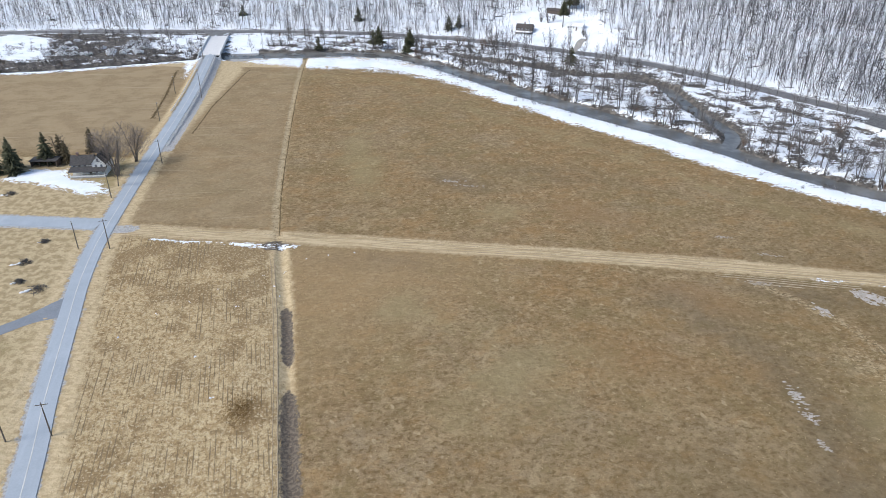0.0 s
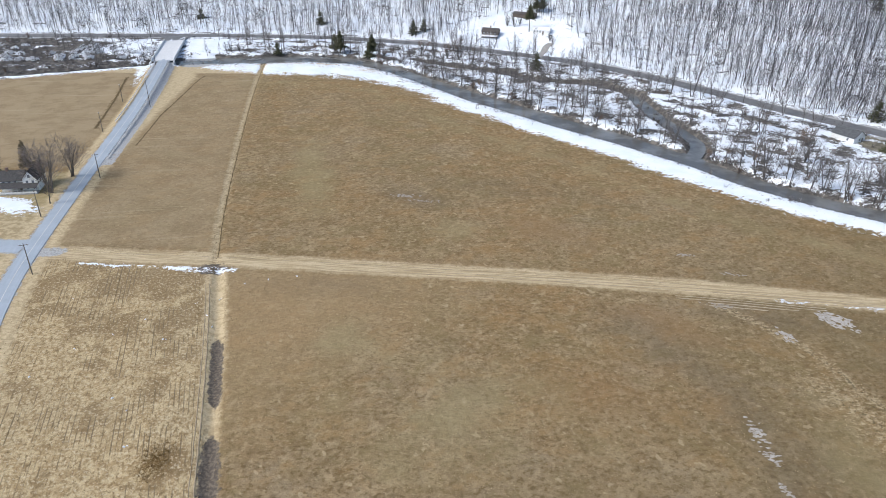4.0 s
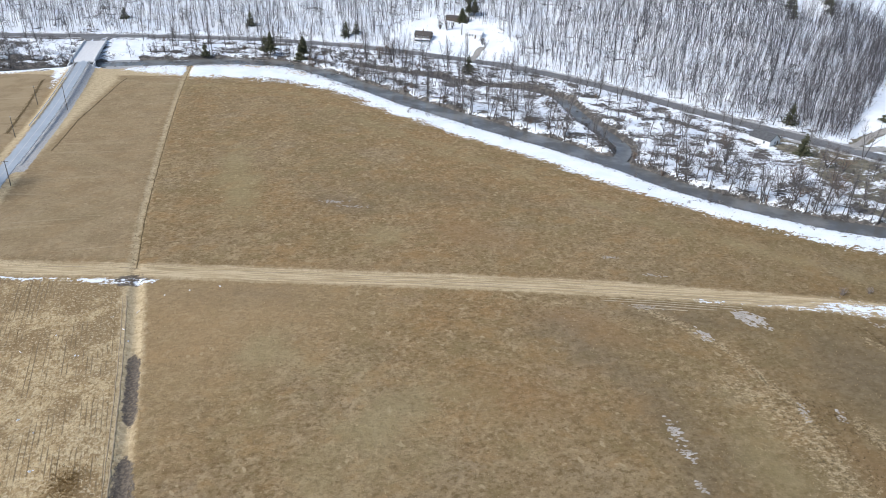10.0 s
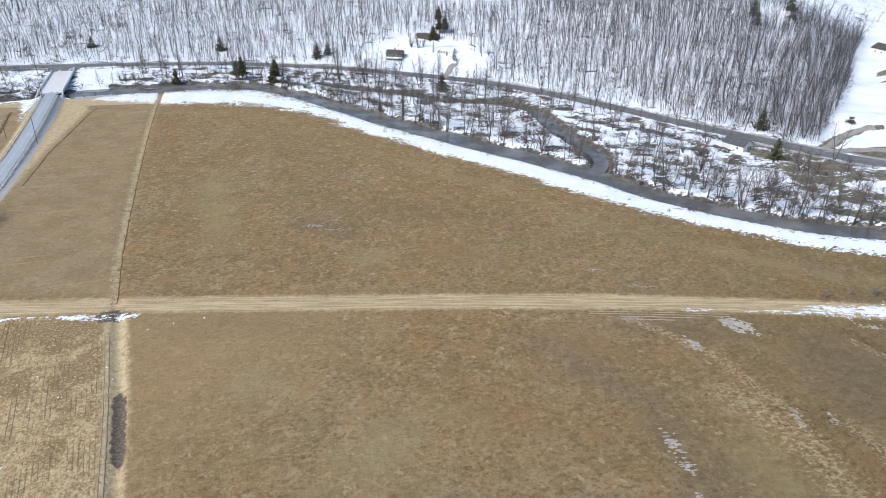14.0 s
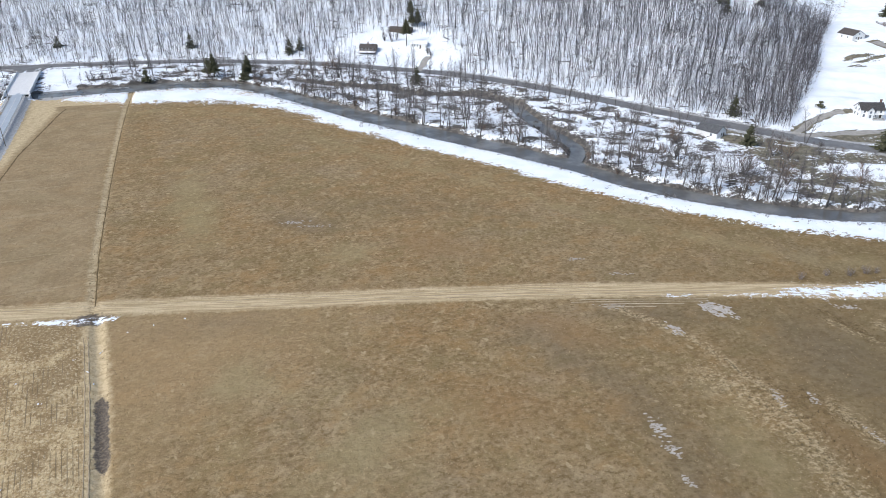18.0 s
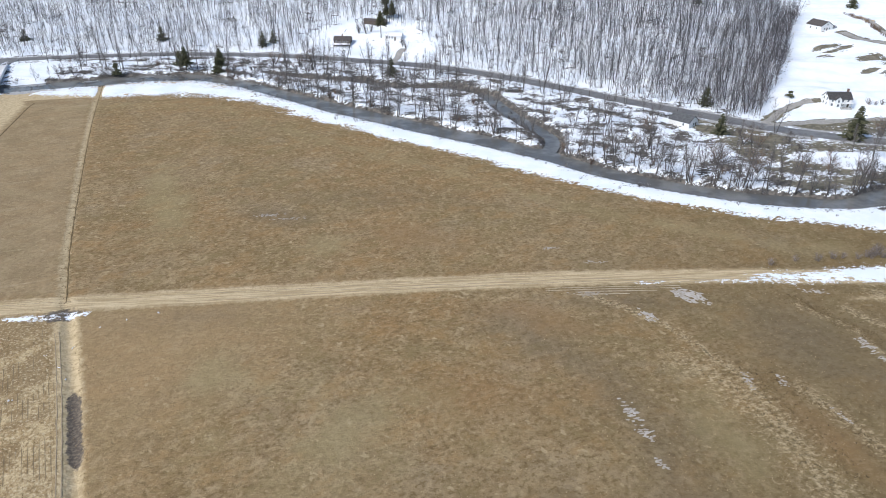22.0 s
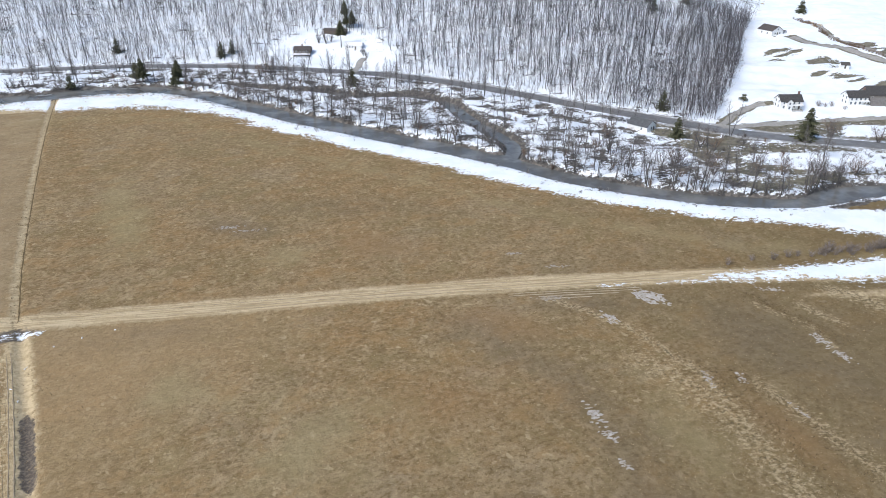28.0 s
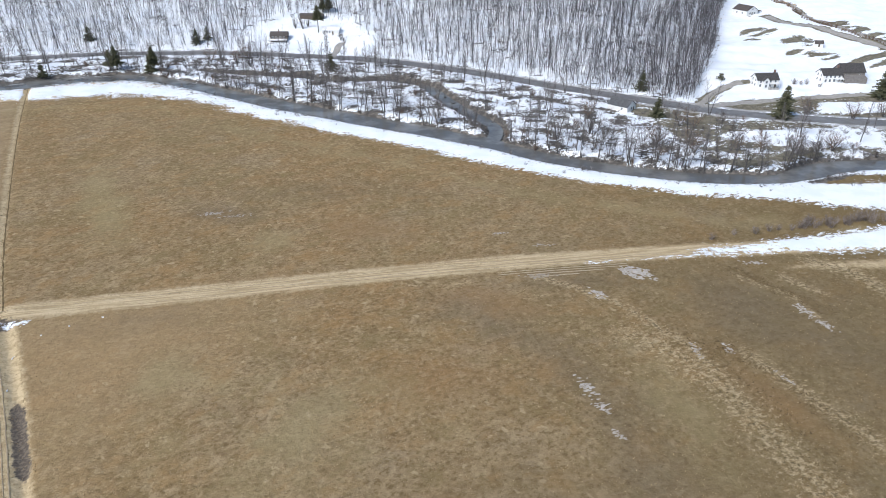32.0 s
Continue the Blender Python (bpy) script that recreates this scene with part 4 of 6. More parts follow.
def shrub_shape(seed, tall, stems, twigs=7):
    r = random.Random(seed)
    s = Shape()
    for _ in range(stems):
        t, k = r.uniform(0, 6.283), r.uniform(0.1, 0.75)
        a = Vector((r.uniform(-0.5, 0.5), r.uniform(-0.5, 0.5), -0.2))
        b = a + Vector((math.cos(t) * k, math.sin(t) * k, 1)).normalized() * tall * r.uniform(0.5, 0.75)
        c = b + Vector((math.cos(t) * k * 1.5 + r.uniform(-0.4, 0.4), math.sin(t) * k * 1.5 + r.uniform(-0.4, 0.4), 1)).normalized() * tall * r.uniform(0.25, 0.45)
        s.limb(a, b, 0.045, 0.032, 3, False), s.spike(b, c, 0.034)
        for _ in range(twigs):
            q = a.lerp(b, r.random()) if r.random() < 0.4 else b.lerp(c, r.random())
            s.spike(q, q + Vector((r.uniform(-1, 1), r.uniform(-1, 1), r.uniform(0.0, 1.2))).normalized() * tall * r.uniform(0.2, 0.38), 0.032)
    return s


def tree_thing(name, shapes, mats, label, category, group=""):
    """A tree on an Empty, with its trunk and its crown as parts."""
    t = empty(name, label, category, group)
    part("trunk", shapes[0], mats[0], t)
    part("crown", shapes[1], mats[1], t)
    return t


def at_ground(x, y, turn=0.0, size=1.0, sink=0.0):
    return pose(x, y, float(height(x, y)) - sink, 0, 0, turn) @ Matrix.Scale(size, 4)


def set_out(things, spots, seed, low=0.8, high=1.2):
    """Puts the first things of a kind down and copies them to the other spots."""
    r = random.Random(seed)
    used = set()
    for x, y in spots:
        t = r.choice(things)
        m = at_ground(x, y, r.uniform(0, 360), r.uniform(low, high))
        if t.name in used:
            c = copy_thing(t, m)
            c.matrix_basis = m
        else:
            t.matrix_basis = m
            used.add(t.name)
    for t in things:
        if t.name not in used:
            for o in [*t.children_recursive, t]:
                bpy.data.objects.remove(o)


def far_from(x, y, line, d):
    return abs(float(near(x, y, line)[0])) > d


creek_trees = [tree_thing("bare_tree", grow(s, h, sp, b, 7, tr * 0.82, 0.3, 0.06, fk, (0.7, 1.6), 0.027), (BARK, BRUSH), "tall bare grey-brown deciduous tree by the creek", "tree", "trees along the creek") for s, h, sp, b, tr, fk in ((1, 15, 3.6, 44, 0.20, 1), (2, 17, 3.2, 46, 0.21, 1), (3, 12, 3.4, 40, 0.17, 2), (4, 14, 4.2, 48, 0.20, 2), (5, 18, 3.0, 42, 0.22, 1), (6, 10, 2.8, 36, 0.14, 1))]
rng = random.Random(11)
spots = []
while len(spots) < 240:
    x, y = rng.uniform(-290, 290), rng.uniform(150, 535)
    c, e = float(near(x, y, CREEK)[0]), float(near(x, y, MAIN_ROAD)[0])
    if not (float(creek_half(x)) + 1.5 < c and e < -6):
        continue
    if not far_from(x, y, SIDE_ROAD, 9) or not far_from(x, y, CHANNEL, 5) or math.hypot((x + 154) * 0.8, y - 482) < 20 or math.hypot(x - 190, y - 294) < 13 or math.hypot(x - 180, y - 272) < 15:
        continue
    if x > 212 and rng.random() < 0.62 or x < -185 and rng.random() < 0.6:
        continue
    if any(math.hypot(x - a, y - b) < 3.6 for a, b in spots):
        continue
    spots.append((x, y))
for i in range(95):
    x, y = CREEK[np.argmin(np.abs(CREEK[:, 0] + 15 - i * 2.55))]
    x, y = x + rng.uniform(-4, 4), y + rng.uniform(-4, 4)
    for _ in range(12):
        c = float(near(x, y, CREEK)[0]) - float(creek_half(x))
        if c > 1.2:
            break
        x, y = x + 1.4, y + 1.4
    if c > 1.2 and far_from(x, y, CHANNEL, 6):
        spots.append((x, y))
set_out(creek_trees, spots, 3, 0.7, 1.3)


def triangles(*shapes):
    """The corners and triangles of shapes, as arrays."""
    v, f = [], []
    for s in shapes:
        f += [tuple(len(v) + i for i in (q[0], q[j], q[j + 1])) for q in s.f for j in range(1, len(q) - 1)]
        v += s.v
    return np.array(v), np.array(f)


def plant(name, forms, px, py, seed, low, high, material, label, category, pick=None):
    """Copies of forms at many places, turned and scaled, joined into one mesh."""
    r = np.random.RandomState(seed)
    verts, faces, n = [], [], 0
    for i, (x, y, z) in enumerate(zip(px, py, height(px, py))):
        v, f = forms[pick[i] if pick is not None else r.randint(len(forms))]
        a, k = r.uniform(0, 6.283), r.uniform(low, high)
        ca, sa = np.cos(a) * k, np.sin(a) * k
        verts.append(np.c_[v[:, 0] * ca - v[:, 1] * sa + x, v[:, 0] * sa + v[:, 1] * ca + y, v[:, 2] * k + z])
        faces.append(f + n)
        n += len(v)
    return tagged(new(name, grid_mesh(name, np.concatenate(verts), np.concatenate(faces), material, smooth=False)), label, category, kind="stuff")


def joined_woods():
    """The wood on the hillside, trunk by trunk in one mesh."""
    tall = [grow(40 + s, 15 + s * 0.8, 2.7 + 0.15 * s, 16, 3, 0.10 + 0.013 * s, 0.28, 0.10, 1, (0.2, 1.0), 0.068, 3, 3, True) for s in range(6)]
    bushy = [grow(60 + s, 9 + s * 0.9, 2.8, 15, 4, 0.09, 0.15, 0.12, 1, (0.2, 1.2), 0.068, 3, 3, True) for s in range(4)]
    stems, crowns = [triangles(t) for t, _ in tall + bushy], [triangles(c) for _, c in tall + bushy]
    r = np.random.RandomState(5)
    places = []
    for x0, x1, y0, y1, gap, lo, hi in ((-370, 430, 230, 700, 4.1, 9.0, 135), (120, 430, 250, 700, 6.0, 9.0, 134.9), (-520, 480, 230, 820, 14.0, 135, 240)):
        gx, gy = np.meshgrid(np.arange(x0, x1, gap), np.arange(y0, y1, gap))
        px, py = (g.ravel() + r.uniform(-0.48, 0.48, g.size) * gap for g in (gx, gy))
        e, edge = near(px, py, MAIN_ROAD)[0], near(px, py, WOOD_EDGE)[0]
        clear = np.hypot((px - 69) * 0.70, (e - 36) * 0.8) > 27 + 3 * wave(px, py, 20, 8)
        thin = 0.95 + 0.28 * wave(px, py, 32, 14) + 0.10 * soft_step(40, 160, px)
        more = 75 * soft_step(140, 190, px)
        thin = thin * (0.92 + 0.08 * soft_step(60, 170, px)) + 0.24 * wave(px * 1.3, py * 0.6, 14, 34)
        clear &= np.hypot(px - 306, py - 466) > 14
        keep = (e > lo + more * (lo > 50)) & (e <= hi + more * (lo < 50)) & (edge > 1.5) & clear & (r.rand(px.size) < thin * (soft_step(125, 215, px) if gap == 6.0 else 1.0))
        places.append(np.c_[px, py, edge][keep])
    # young bushy growth towards the snowfield
    gx, gy = np.meshgrid(np.arange(170, 440, 3.7), np.arange(270, 560, 3.7))
    px, py = (g.ravel() + r.uniform(-0.48, 0.48, g.size) * 3.7 for g in (gx, gy))
    e, edge = near(px, py, MAIN_ROAD)[0], near(px, py, WOOD_EDGE)[0]
    young = (e > 9) & (e < 210) & (edge > 0.8) & (r.rand(px.size) < 0.95 * np.exp(-np.clip(edge - 10, 0, None) / 26))
    p = np.concatenate(places)
    q = np.c_[px, py, edge][young]
    pick = np.where(r.rand(len(p)) < 0.28, 6 + r.randint(0, 4, len(p)), r.randint(0, 6, len(p)))
    plant("hillside_wood", stems, p[:, 0], p[:, 1], 6, 0.55, 1.25, WOOD, "leafless hardwood forest on a snowy slope", "forest", pick)
    plant("forest_twigs", crowns, p[:, 0], p[:, 1], 6, 0.55, 1.25, WOOD_TWIGS, "grey haze of bare twigs over the hillside forest", "forest", pick)
    plant("young_wood", stems[6:], q[:, 0], q[:, 1], 8, 0.6, 1.35, WOOD, "dense young stems at the wood's edge", "forest")
    plant("young_twigs", crowns[6:], q[:, 0], q[:, 1], 8, 0.6, 1.35, EDGE_WOOD, "dense purple-grey young growth at the wood's edge", "forest")
    # saplings and brush under the tall trees
    saplings = [triangles(shrub_shape(240 + s, 3.0 + 0.7 * s, 2, 3)) for s in range(4)]
    px, py = r.uniform(-350, 400, 26000), r.uniform(230, 690, 26000)
    e, edge = near(px, py, MAIN_ROAD)[0], near(px, py, WOOD_EDGE)[0]
    ok = (e > 9) & (e < 130) & (edge > 1) & (np.hypot((px - 66) * 0.62, (e - 34) * 0.8) > 27) & (r.rand(px.size) < 0.55 + 0.5 * wave(px, py, 22, 37))
    plant("forest_saplings", saplings, px[ok][:4600], py[ok][:4600], 38, 0.5, 1.3, WOOD_TWIGS, "thin bare saplings under the hillside forest", "forest")
    # fallen trunks and brush on the forest floor
    logs = []
    for s in range(4):
        k = random.Random(300 + s)
        log = Shape().limb(Vector((-4, 0, 0.3)), Vector((4, k.uniform(-1, 1), 0.5)), 0.26, 0.12, 5)
        for _ in range(26):
            a = Vector((k.uniform(-1, 4), k.uniform(-0.4, 0.4), 0.4))
            log.spike(a, a + Vector((k.uniform(-1.2, 2), k.uniform(-1.5, 1.5), k.uniform(0.0, 1.5))), 0.06)
        logs.append(triangles(log))
    px, py = r.uniform(-330, 330, 1500), r.uniform(250, 690, 1500)
    e, edge = near(px, py, MAIN_ROAD)[0], near(px, py, WOOD_EDGE)[0]
    ok = (e > 10) & (e < 120) & (edge > 3) & (np.hypot((px - 66) * 0.62, (e - 34) * 0.8) > 27)
    plant("fallen_wood", logs, px[ok][:280], py[ok][:280], 7, 0.4, 1.2, BARK, "fallen trunks and brush on the snowy forest floor", "dead wood")


joined_woods()


def joined_thicket():
    """The tangle of bare undergrowth between the creek and the road, in one mesh."""
    forms = [triangles(shrub_shape(200 + s, 1.5 + 0.5 * s, 9, 4)) for s in range(5)]
    forms = [(v * (1.5, 1.5, 1.0), f) for v, f in forms]
    r = np.random.RandomState(9)
    n = 26000
    px, py = r.uniform(-310, 275, n), r.uniform(150, 530, n)
    c, e = near(px, py, CREEK)[0], near(px, py, MAIN_ROAD)[0]
    w = creek_half(px)
    k = np.minimum(np.abs(near(px, py, CHANNEL)[0]), np.abs(near(px, py, BACKWATER)[0]) + 2)
    dense = np.exp(-np.clip(c - w - 1, 0, None) / 12) + np.exp(-np.clip(k - 5, 0, None) / 8) + 0.35 * (px < -190) + 0.4 * np.exp(-np.clip(-e - 6, 0, None) / 8) + 0.32
    ok = (c > w + 0.3) & (e < -5) & (np.abs(near(px, py, SIDE_ROAD)[0]) > 8) & (k > 5.0) & (np.hypot((px + 154) * 0.8, py - 482) > 19) & (r.rand(n) < dense * (0.6 + 0.7 * wave(px, py, 30, 12)))
    plant("creek_thicket", forms, px[ok][:2300], py[ok][:2300], 10, 0.4, 1.1, BRUSH, "tangled grey-brown undergrowth along the creek", "thicket")


joined_thicket()


def near_bank():
    """Thin brush on the snow along the field side of the creek."""
    forms = [triangles(shrub_shape(220 + s, 1.2 + 0.3 * s, 9)) for s in range(3)]
    r = np.random.RandomState(19)
    px, py = r.uniform(-150, 300, 9000), r.uniform(140, 470, 9000)
    c, w = near(px, py, CREEK)[0], creek_half(px)
    off = -c - w
    ok = (off > 0.5) & (off < 12 + 16 * soft_step(200, 225, px)) & (near(px, py, BANK)[0] > 6) & (r.rand(9000) < 0.9 * np.exp(-off / (6 + 16 * soft_step(200, 225, px))) * (0.9 + 0.6 * wave(px, py, 24, 20)))
    plant("bank_brush", forms, px[ok][:700], py[ok][:700], 21, 0.6, 1.3, BRUSH, "thin grey brush in the snow along the creek", "thicket")


near_bank()

# ---- trees that stand by themselves ----
spruces = [tree_thing("spruce", conifer(s, h, w), (BARK, NEEDLES), "dark green spruce standing among bare trees", "tree", "conifers") for s, h, w in ((1, 9.5, 3.6), (2, 8, 3.3), (3, 10.5, 3.5))]
set_out(spruces, [(-175.5, 557), (-82.1, 545), (-63.6, 480), (-38.9, 457), (-11.2, 520), (-3.7, 523.8), (65.7, 421), (291, 460), (296, 474), (322, 468), (327, 479), (216.4, 318.4), (197.6, 275), (412, 452), (-100, 466)], 7, 0.9, 1.3)
browned = [tree_thing("cedar", conifer(s, h, w, 0.04), (BARK, BROWN_NEEDLES), "winter-browned cedar behind the farmhouse", "tree", "farm conifers") for s, h, w in ((24, 9.5, 2.5), (25, 11, 2.8))]
set_out(browned, [(-164.5, 247), (-161, 261), (-168.5, 250.5)], 19, 0.9, 1.15)
shelter = [tree_thing("cedar", conifer(s, 14.5, 4.2, 0.02), (BARK, NEEDLES), "dense dark cedar beside the farm outbuilding", "tree", "farm conifers") for s in (14, 15)]
set_out(shelter, [(-179.5, 235), (-183, 240), (-187, 234), (-191, 240), (-172.5, 247)], 17, 0.75, 1.0)
pines = [tree_thing("pine", conifer(s, 15, 5.6, 0.3), (BARK, NEEDLES), "tall ragged pine in the clearing by the road", "tree", "pines in the clearing") for s in (16, 17)]
set_out(pines, [(82.5, 556), (85, 538), (81, 541), (-58.7, 468), (-37, 460)], 18, 0.75, 1.05)
t = tree_thing("pine", conifer(19, 19, 7.2, 0.5), (BARK, NEEDLES), "very tall pine with a bare lower trunk in the clearing", "tree", "pines in the clearing")
t.matrix_basis = at_ground(71.5, 504, 30)
for x, y, s, label in ((254.6, 256, 1.35, "tall broad spruce beside the main road"), (320, 261, 1.4, "tall broad spruce near the eastern barn")):
    t = tree_thing("spruce", conifer(9, 11.5, 5.0), (BARK, NEEDLES), label, "tree", "conifers")
    t.matrix_basis = at_ground(x, y, 40, s)
t = tree_thing("spruce_bush", conifer(12, 2.6, 1.9, 0.0), (BARK, NEEDLES), "small round evergreen alone in the snowfield", "bush")
t.matrix_basis = at_ground(259, 309, 0, 1.7)
shade_trees = [tree_thing("shade_tree", grow(s, 14.5, 7.6, 96, 14, 0.21, 0.2, 0.34, 4, (0.45, 1.5), 0.021), (POLE_WOOD, PALE_TWIGS), "large spreading bare maple beside the farmhouse", "tree", "farm trees") for s in (31, 32)]
set_out(shade_trees, [(-138.5, 234), (-143, 241), (-138, 250)], 4, 1.05, 1.3)
yard_trees = [tree_thing("yard_tree", grow(35, 9, 3.0, 40, 4, 0.16, 0.25, 0.1, 1, (0.5, 1.2)), (BARK, TWIGS), "slim bare roadside tree", "tree", "farm trees")]
set_out(yard_trees, [(-134.3, 224.2), (-147, 243), (-186, 243), (-166, 252), (-172, 254)], 5, 0.9, 1.25)
willow = [tree_thing("willow", grow(s, 9, 5.0, 66, 6, 0.24, 0.15, 0.2, 4, (0.4, 1.1)), (BARK, RED_TWIGS), "low many-stemmed bare willow on the creek flat", "tree", "willows on the creek flat") for s in (51, 52)]
clump = [tree_thing("alder", grow(s, 12, 3.2, 70, 7, 0.2, 0.1, 0.25, 6, (0.6, 1.5), 0.05), (BARK, BARK), "dark clump of many-stemmed alders by the creek", "tree", "alder clumps") for s in (55, 56)]
set_out(clump, [(-125, 467), (-131, 468.5), (-135, 471), (-18, 456), (-5, 459), (156.7, 266), (160, 290), (-62, 468), (-33, 456), (20, 446), (4, 452), (12, 449), (109, 489), (85.5, 482), (84, 486), (57, 516), (62, 513.5), (66, 517)], 16, 0.4, 1.0)
set_out(willow, [(191, 238), (200.6, 260.5), (205, 255.7), (268.6, 255.7), (283.6, 243.1), (299, 240), (167, 286), (205, 226), (214, 222), (186, 229), (-3, 468), (12, 462), (20, 470), (176, 243), (226, 217), (244, 214)], 6, 0.75, 1.1)

thickets = [part("shrub", shrub_shape(s, h, n), m) for s, h, n, m in ((61, 2.4, 17, TWIGS), (62, 3.2, 19, RED_TWIGS), (63, 1.8, 16, TWIGS))]
for t in thickets:
    tagged(t, "leafless tangled shrub on the snowy creek bank", "shrub", "shrubs along the creek")
rng = random.Random(21)
spots = []
while len(spots) < 200:
    x, y = rng.uniform(-300, 270), rng.uniform(150, 530)
    c, e = float(near(x, y, CREEK)[0]), float(near(x, y, MAIN_ROAD)[0])
    w = float(creek_half(x))
    if w + 0.5 < c and e < -5 and math.hypot(x - 182, y - 277) > 12 and far_from(x, y, SIDE_ROAD, 9) and math.hypot((x + 154) * 0.8, y - 482) > 20 and (c < w + 14 or rng.random() < 0.4):
        spots.append((x, y))
set_out(thickets, spots, 8, 0.6, 1.25)
hedge = [part("hedge_shrub", shrub_shape(s, 3.0, 22), PALE_TWIGS) for s in (71, 72)]
for t in hedge:
    tagged(t, "low brown shrub at the end of the farm track", "shrub", "shrubs beside the track")
far_hedge = [part("hedgerow_shrub", shrub_shape(s, 2.6, 22), RED_TWIGS) for s in (73, 74)]
for t in far_hedge:
    tagged(t, "bare shrub in the hedgerow above the snowfield", "shrub", "hedgerow shrubs")
line = HEDGE_LANE[(HEDGE_LANE[:, 1] > 240) & (HEDGE_LANE[:, 1] < 470)]
set_out(far_hedge, [(x - 3 + 1.5 * math.sin(7 * i), y + d) for i, (x, y) in enumerate(line) for d in (0, 2.5, 5, 7.5)], 10, 0.5, 1.2)
set_out(hedge, [(165, 159.5), (168.3, 159), (172.3, 157.6), (176, 158), (180.6, 156.5), (184, 157.5), (186.4, 156.6), (190, 157), (194.4, 156.2), (199, 156), (203.3, 155.5), (210, 154), (217, 153), (159, 159), (152, 160.5), (143, 160), (296, 291), (293, 292.5), (299, 290), (302, 284)] + [(x + 2.1 * math.sin(x * 3.3), 163.5 - 0.16 * (x - 143) + 1.6 * math.sin(x * 1.7)) for x in range(176, 262, 3)], 9, 0.7, 1.4)


def snowy_shrub(seed):
    """A shrub whose stems carry thick clinging snow."""
    r = random.Random(seed)
    t = empty("snowy_shrub", "low shrub loaded with clinging snow", "shrub", "snowy shrubs by the bridge")
    part("stems", shrub_shape(seed, 2.6, 14), BRUSH, t)
    cover = Shape()
    for _ in range(56):
        a, d = r.uniform(0, 6.283), 2.1 * math.sqrt(r.random())
        p = Vector((math.cos(a) * d, math.sin(a) * d, 0.2 + 1.7 * (1 - (d / 2.1) ** 2) * r.uniform(0.5, 1.0)))
        q = p + Vector((r.uniform(-0.6, 0.6), r.uniform(-0.6, 0.6), r.uniform(0.1, 0.5)))
        cover.limb(p, q, r.uniform(0.16, 0.38), 0.08, 5)
    part("snow_cover", cover, SNOW, t, "clumps of clinging snow")
    return t


rng = random.Random(23)
spots = [(x, y) for x, y in ((rng.uniform(-276, -182), rng.uniform(436, 492)) for _ in range(130)) if y < 466 + 22 * math.sin(x * 0.13) and y > 436 + 0.15 * (x + 276)]
set_out([snowy_shrub(s) for s in (81, 82, 83)], spots[:64], 24, 0.8, 1.6)


# ---- bridge, guard rails and poles ----
def bridge():
    a, b = Vector((-165.6, 436.5, 0)), Vector((-177.8, 497.5, 0))
    long, z = (b - a).length, 2.12
    t = empty("road_bridge", "pale concrete road bridge over the creek", "bridge")
    t.matrix_basis = pose(a.x, a.y, 0, 0, 0, math.degrees(math.atan2(b.y - a.y, b.x - a.x)) - 90)
    part("deck", Shape().box(-6.9, 0, z - 0.7, 6.9, long, z), CONCRETE, t)
    for s in (-1, 1):
        wall = part("parapet", Shape().box(s * 6.65 - 0.22, -1.5, z + 0.004, s * 6.65 + 0.22, long + 0.5, z + 0.95, 0.97), CONCRETE, t)
        part("rail", Shape().box(s * 6.65 - 0.09, -0.5, z + 1.12, s * 6.65 + 0.09, long - 0.5, z + 1.24), STEEL, wall, "steel rail along the parapet")
        for i in range(15):
            y = 1 + i * (long - 2) / 14
            part("rail_post", Shape().box(s * 6.65 - 0.06, y - 0.06, z + 0.94, s * 6.65 + 0.06, y + 0.06, z + 1.14), STEEL, wall)
        part("wing_wall", Shape().box(s * 6.9 - 0.3, -7, -1.0, s * 6.9 + 0.3, 0.0, z - 0.02, 0.98), CONCRETE, t)
        part("girder", Shape().box(s * 3.2 - 0.3, 0.4, z - 1.7, s * 3.2 + 0.3, long - 0.4, z - 0.704), CONCRETE, t)
    for y in (0.0, long - 1.2):
        part("abutment", Shape().box(-6.6, y, -2.6, 6.6, y + 1.2, z - 1.704), CONCRETE, t)
    for u in (0.36, 0.68):
        part("pier", Shape().box(-6.0, u * long - 0.5, -3.0, 6.0, u * long + 0.5, z - 1.704, 0.94), CONCRETE, t)


bridge()
tagged(new("road_junction", ribbon("road_junction", spline([(-177.4, 496.5), (-178.8, 504), (-180.8, 514)], 3), lambda x, y: 6.6 + 5 * soft_step(500, 513, y), 1.72, OLD_ASPHALT, 0.6, 0.3)), "worn asphalt apron where the roads meet", "road", kind="structure")


def guard_rail(line, label):
    """A steel rail on posts along a line of places."""
    t = empty("guard_rail", label, "guard rail", "guard rails by the bridge")
    t.location = (*line[0][:2], 0)
    o = np.array([*line[0][:2], 0])
    rail = Shape()
    for a, b in zip(line, line[1:]):
        d = (b - a)[:2] / np.linalg.norm((b - a)[:2])
        n = np.array([-d[1], d[0], 0]) * 0.05
        up = np.array([0, 0, 0.26])
        a2, b2 = a - o + (0, 0, 0.72), b - o + (0, 0, 0.72)
        rail.solid([a2 + n - up, a2 + n * 3, a2 + n + up, a2 - n + up, a2 - n - up], [b2 + n - up, b2 + n * 3, b2 + n + up, b2 - n + up, b2 - n - up])
    part("rail", rail, STEEL, t, "galvanised steel rail")
    post = Shape().box(-0.06, -0.06, -0.5, 0.06, 0.06, 0.86).mesh("post", STEEL)
    for p in line:
        q = part("post", post, STEEL, t, "square steel post")
        q.location = p - o


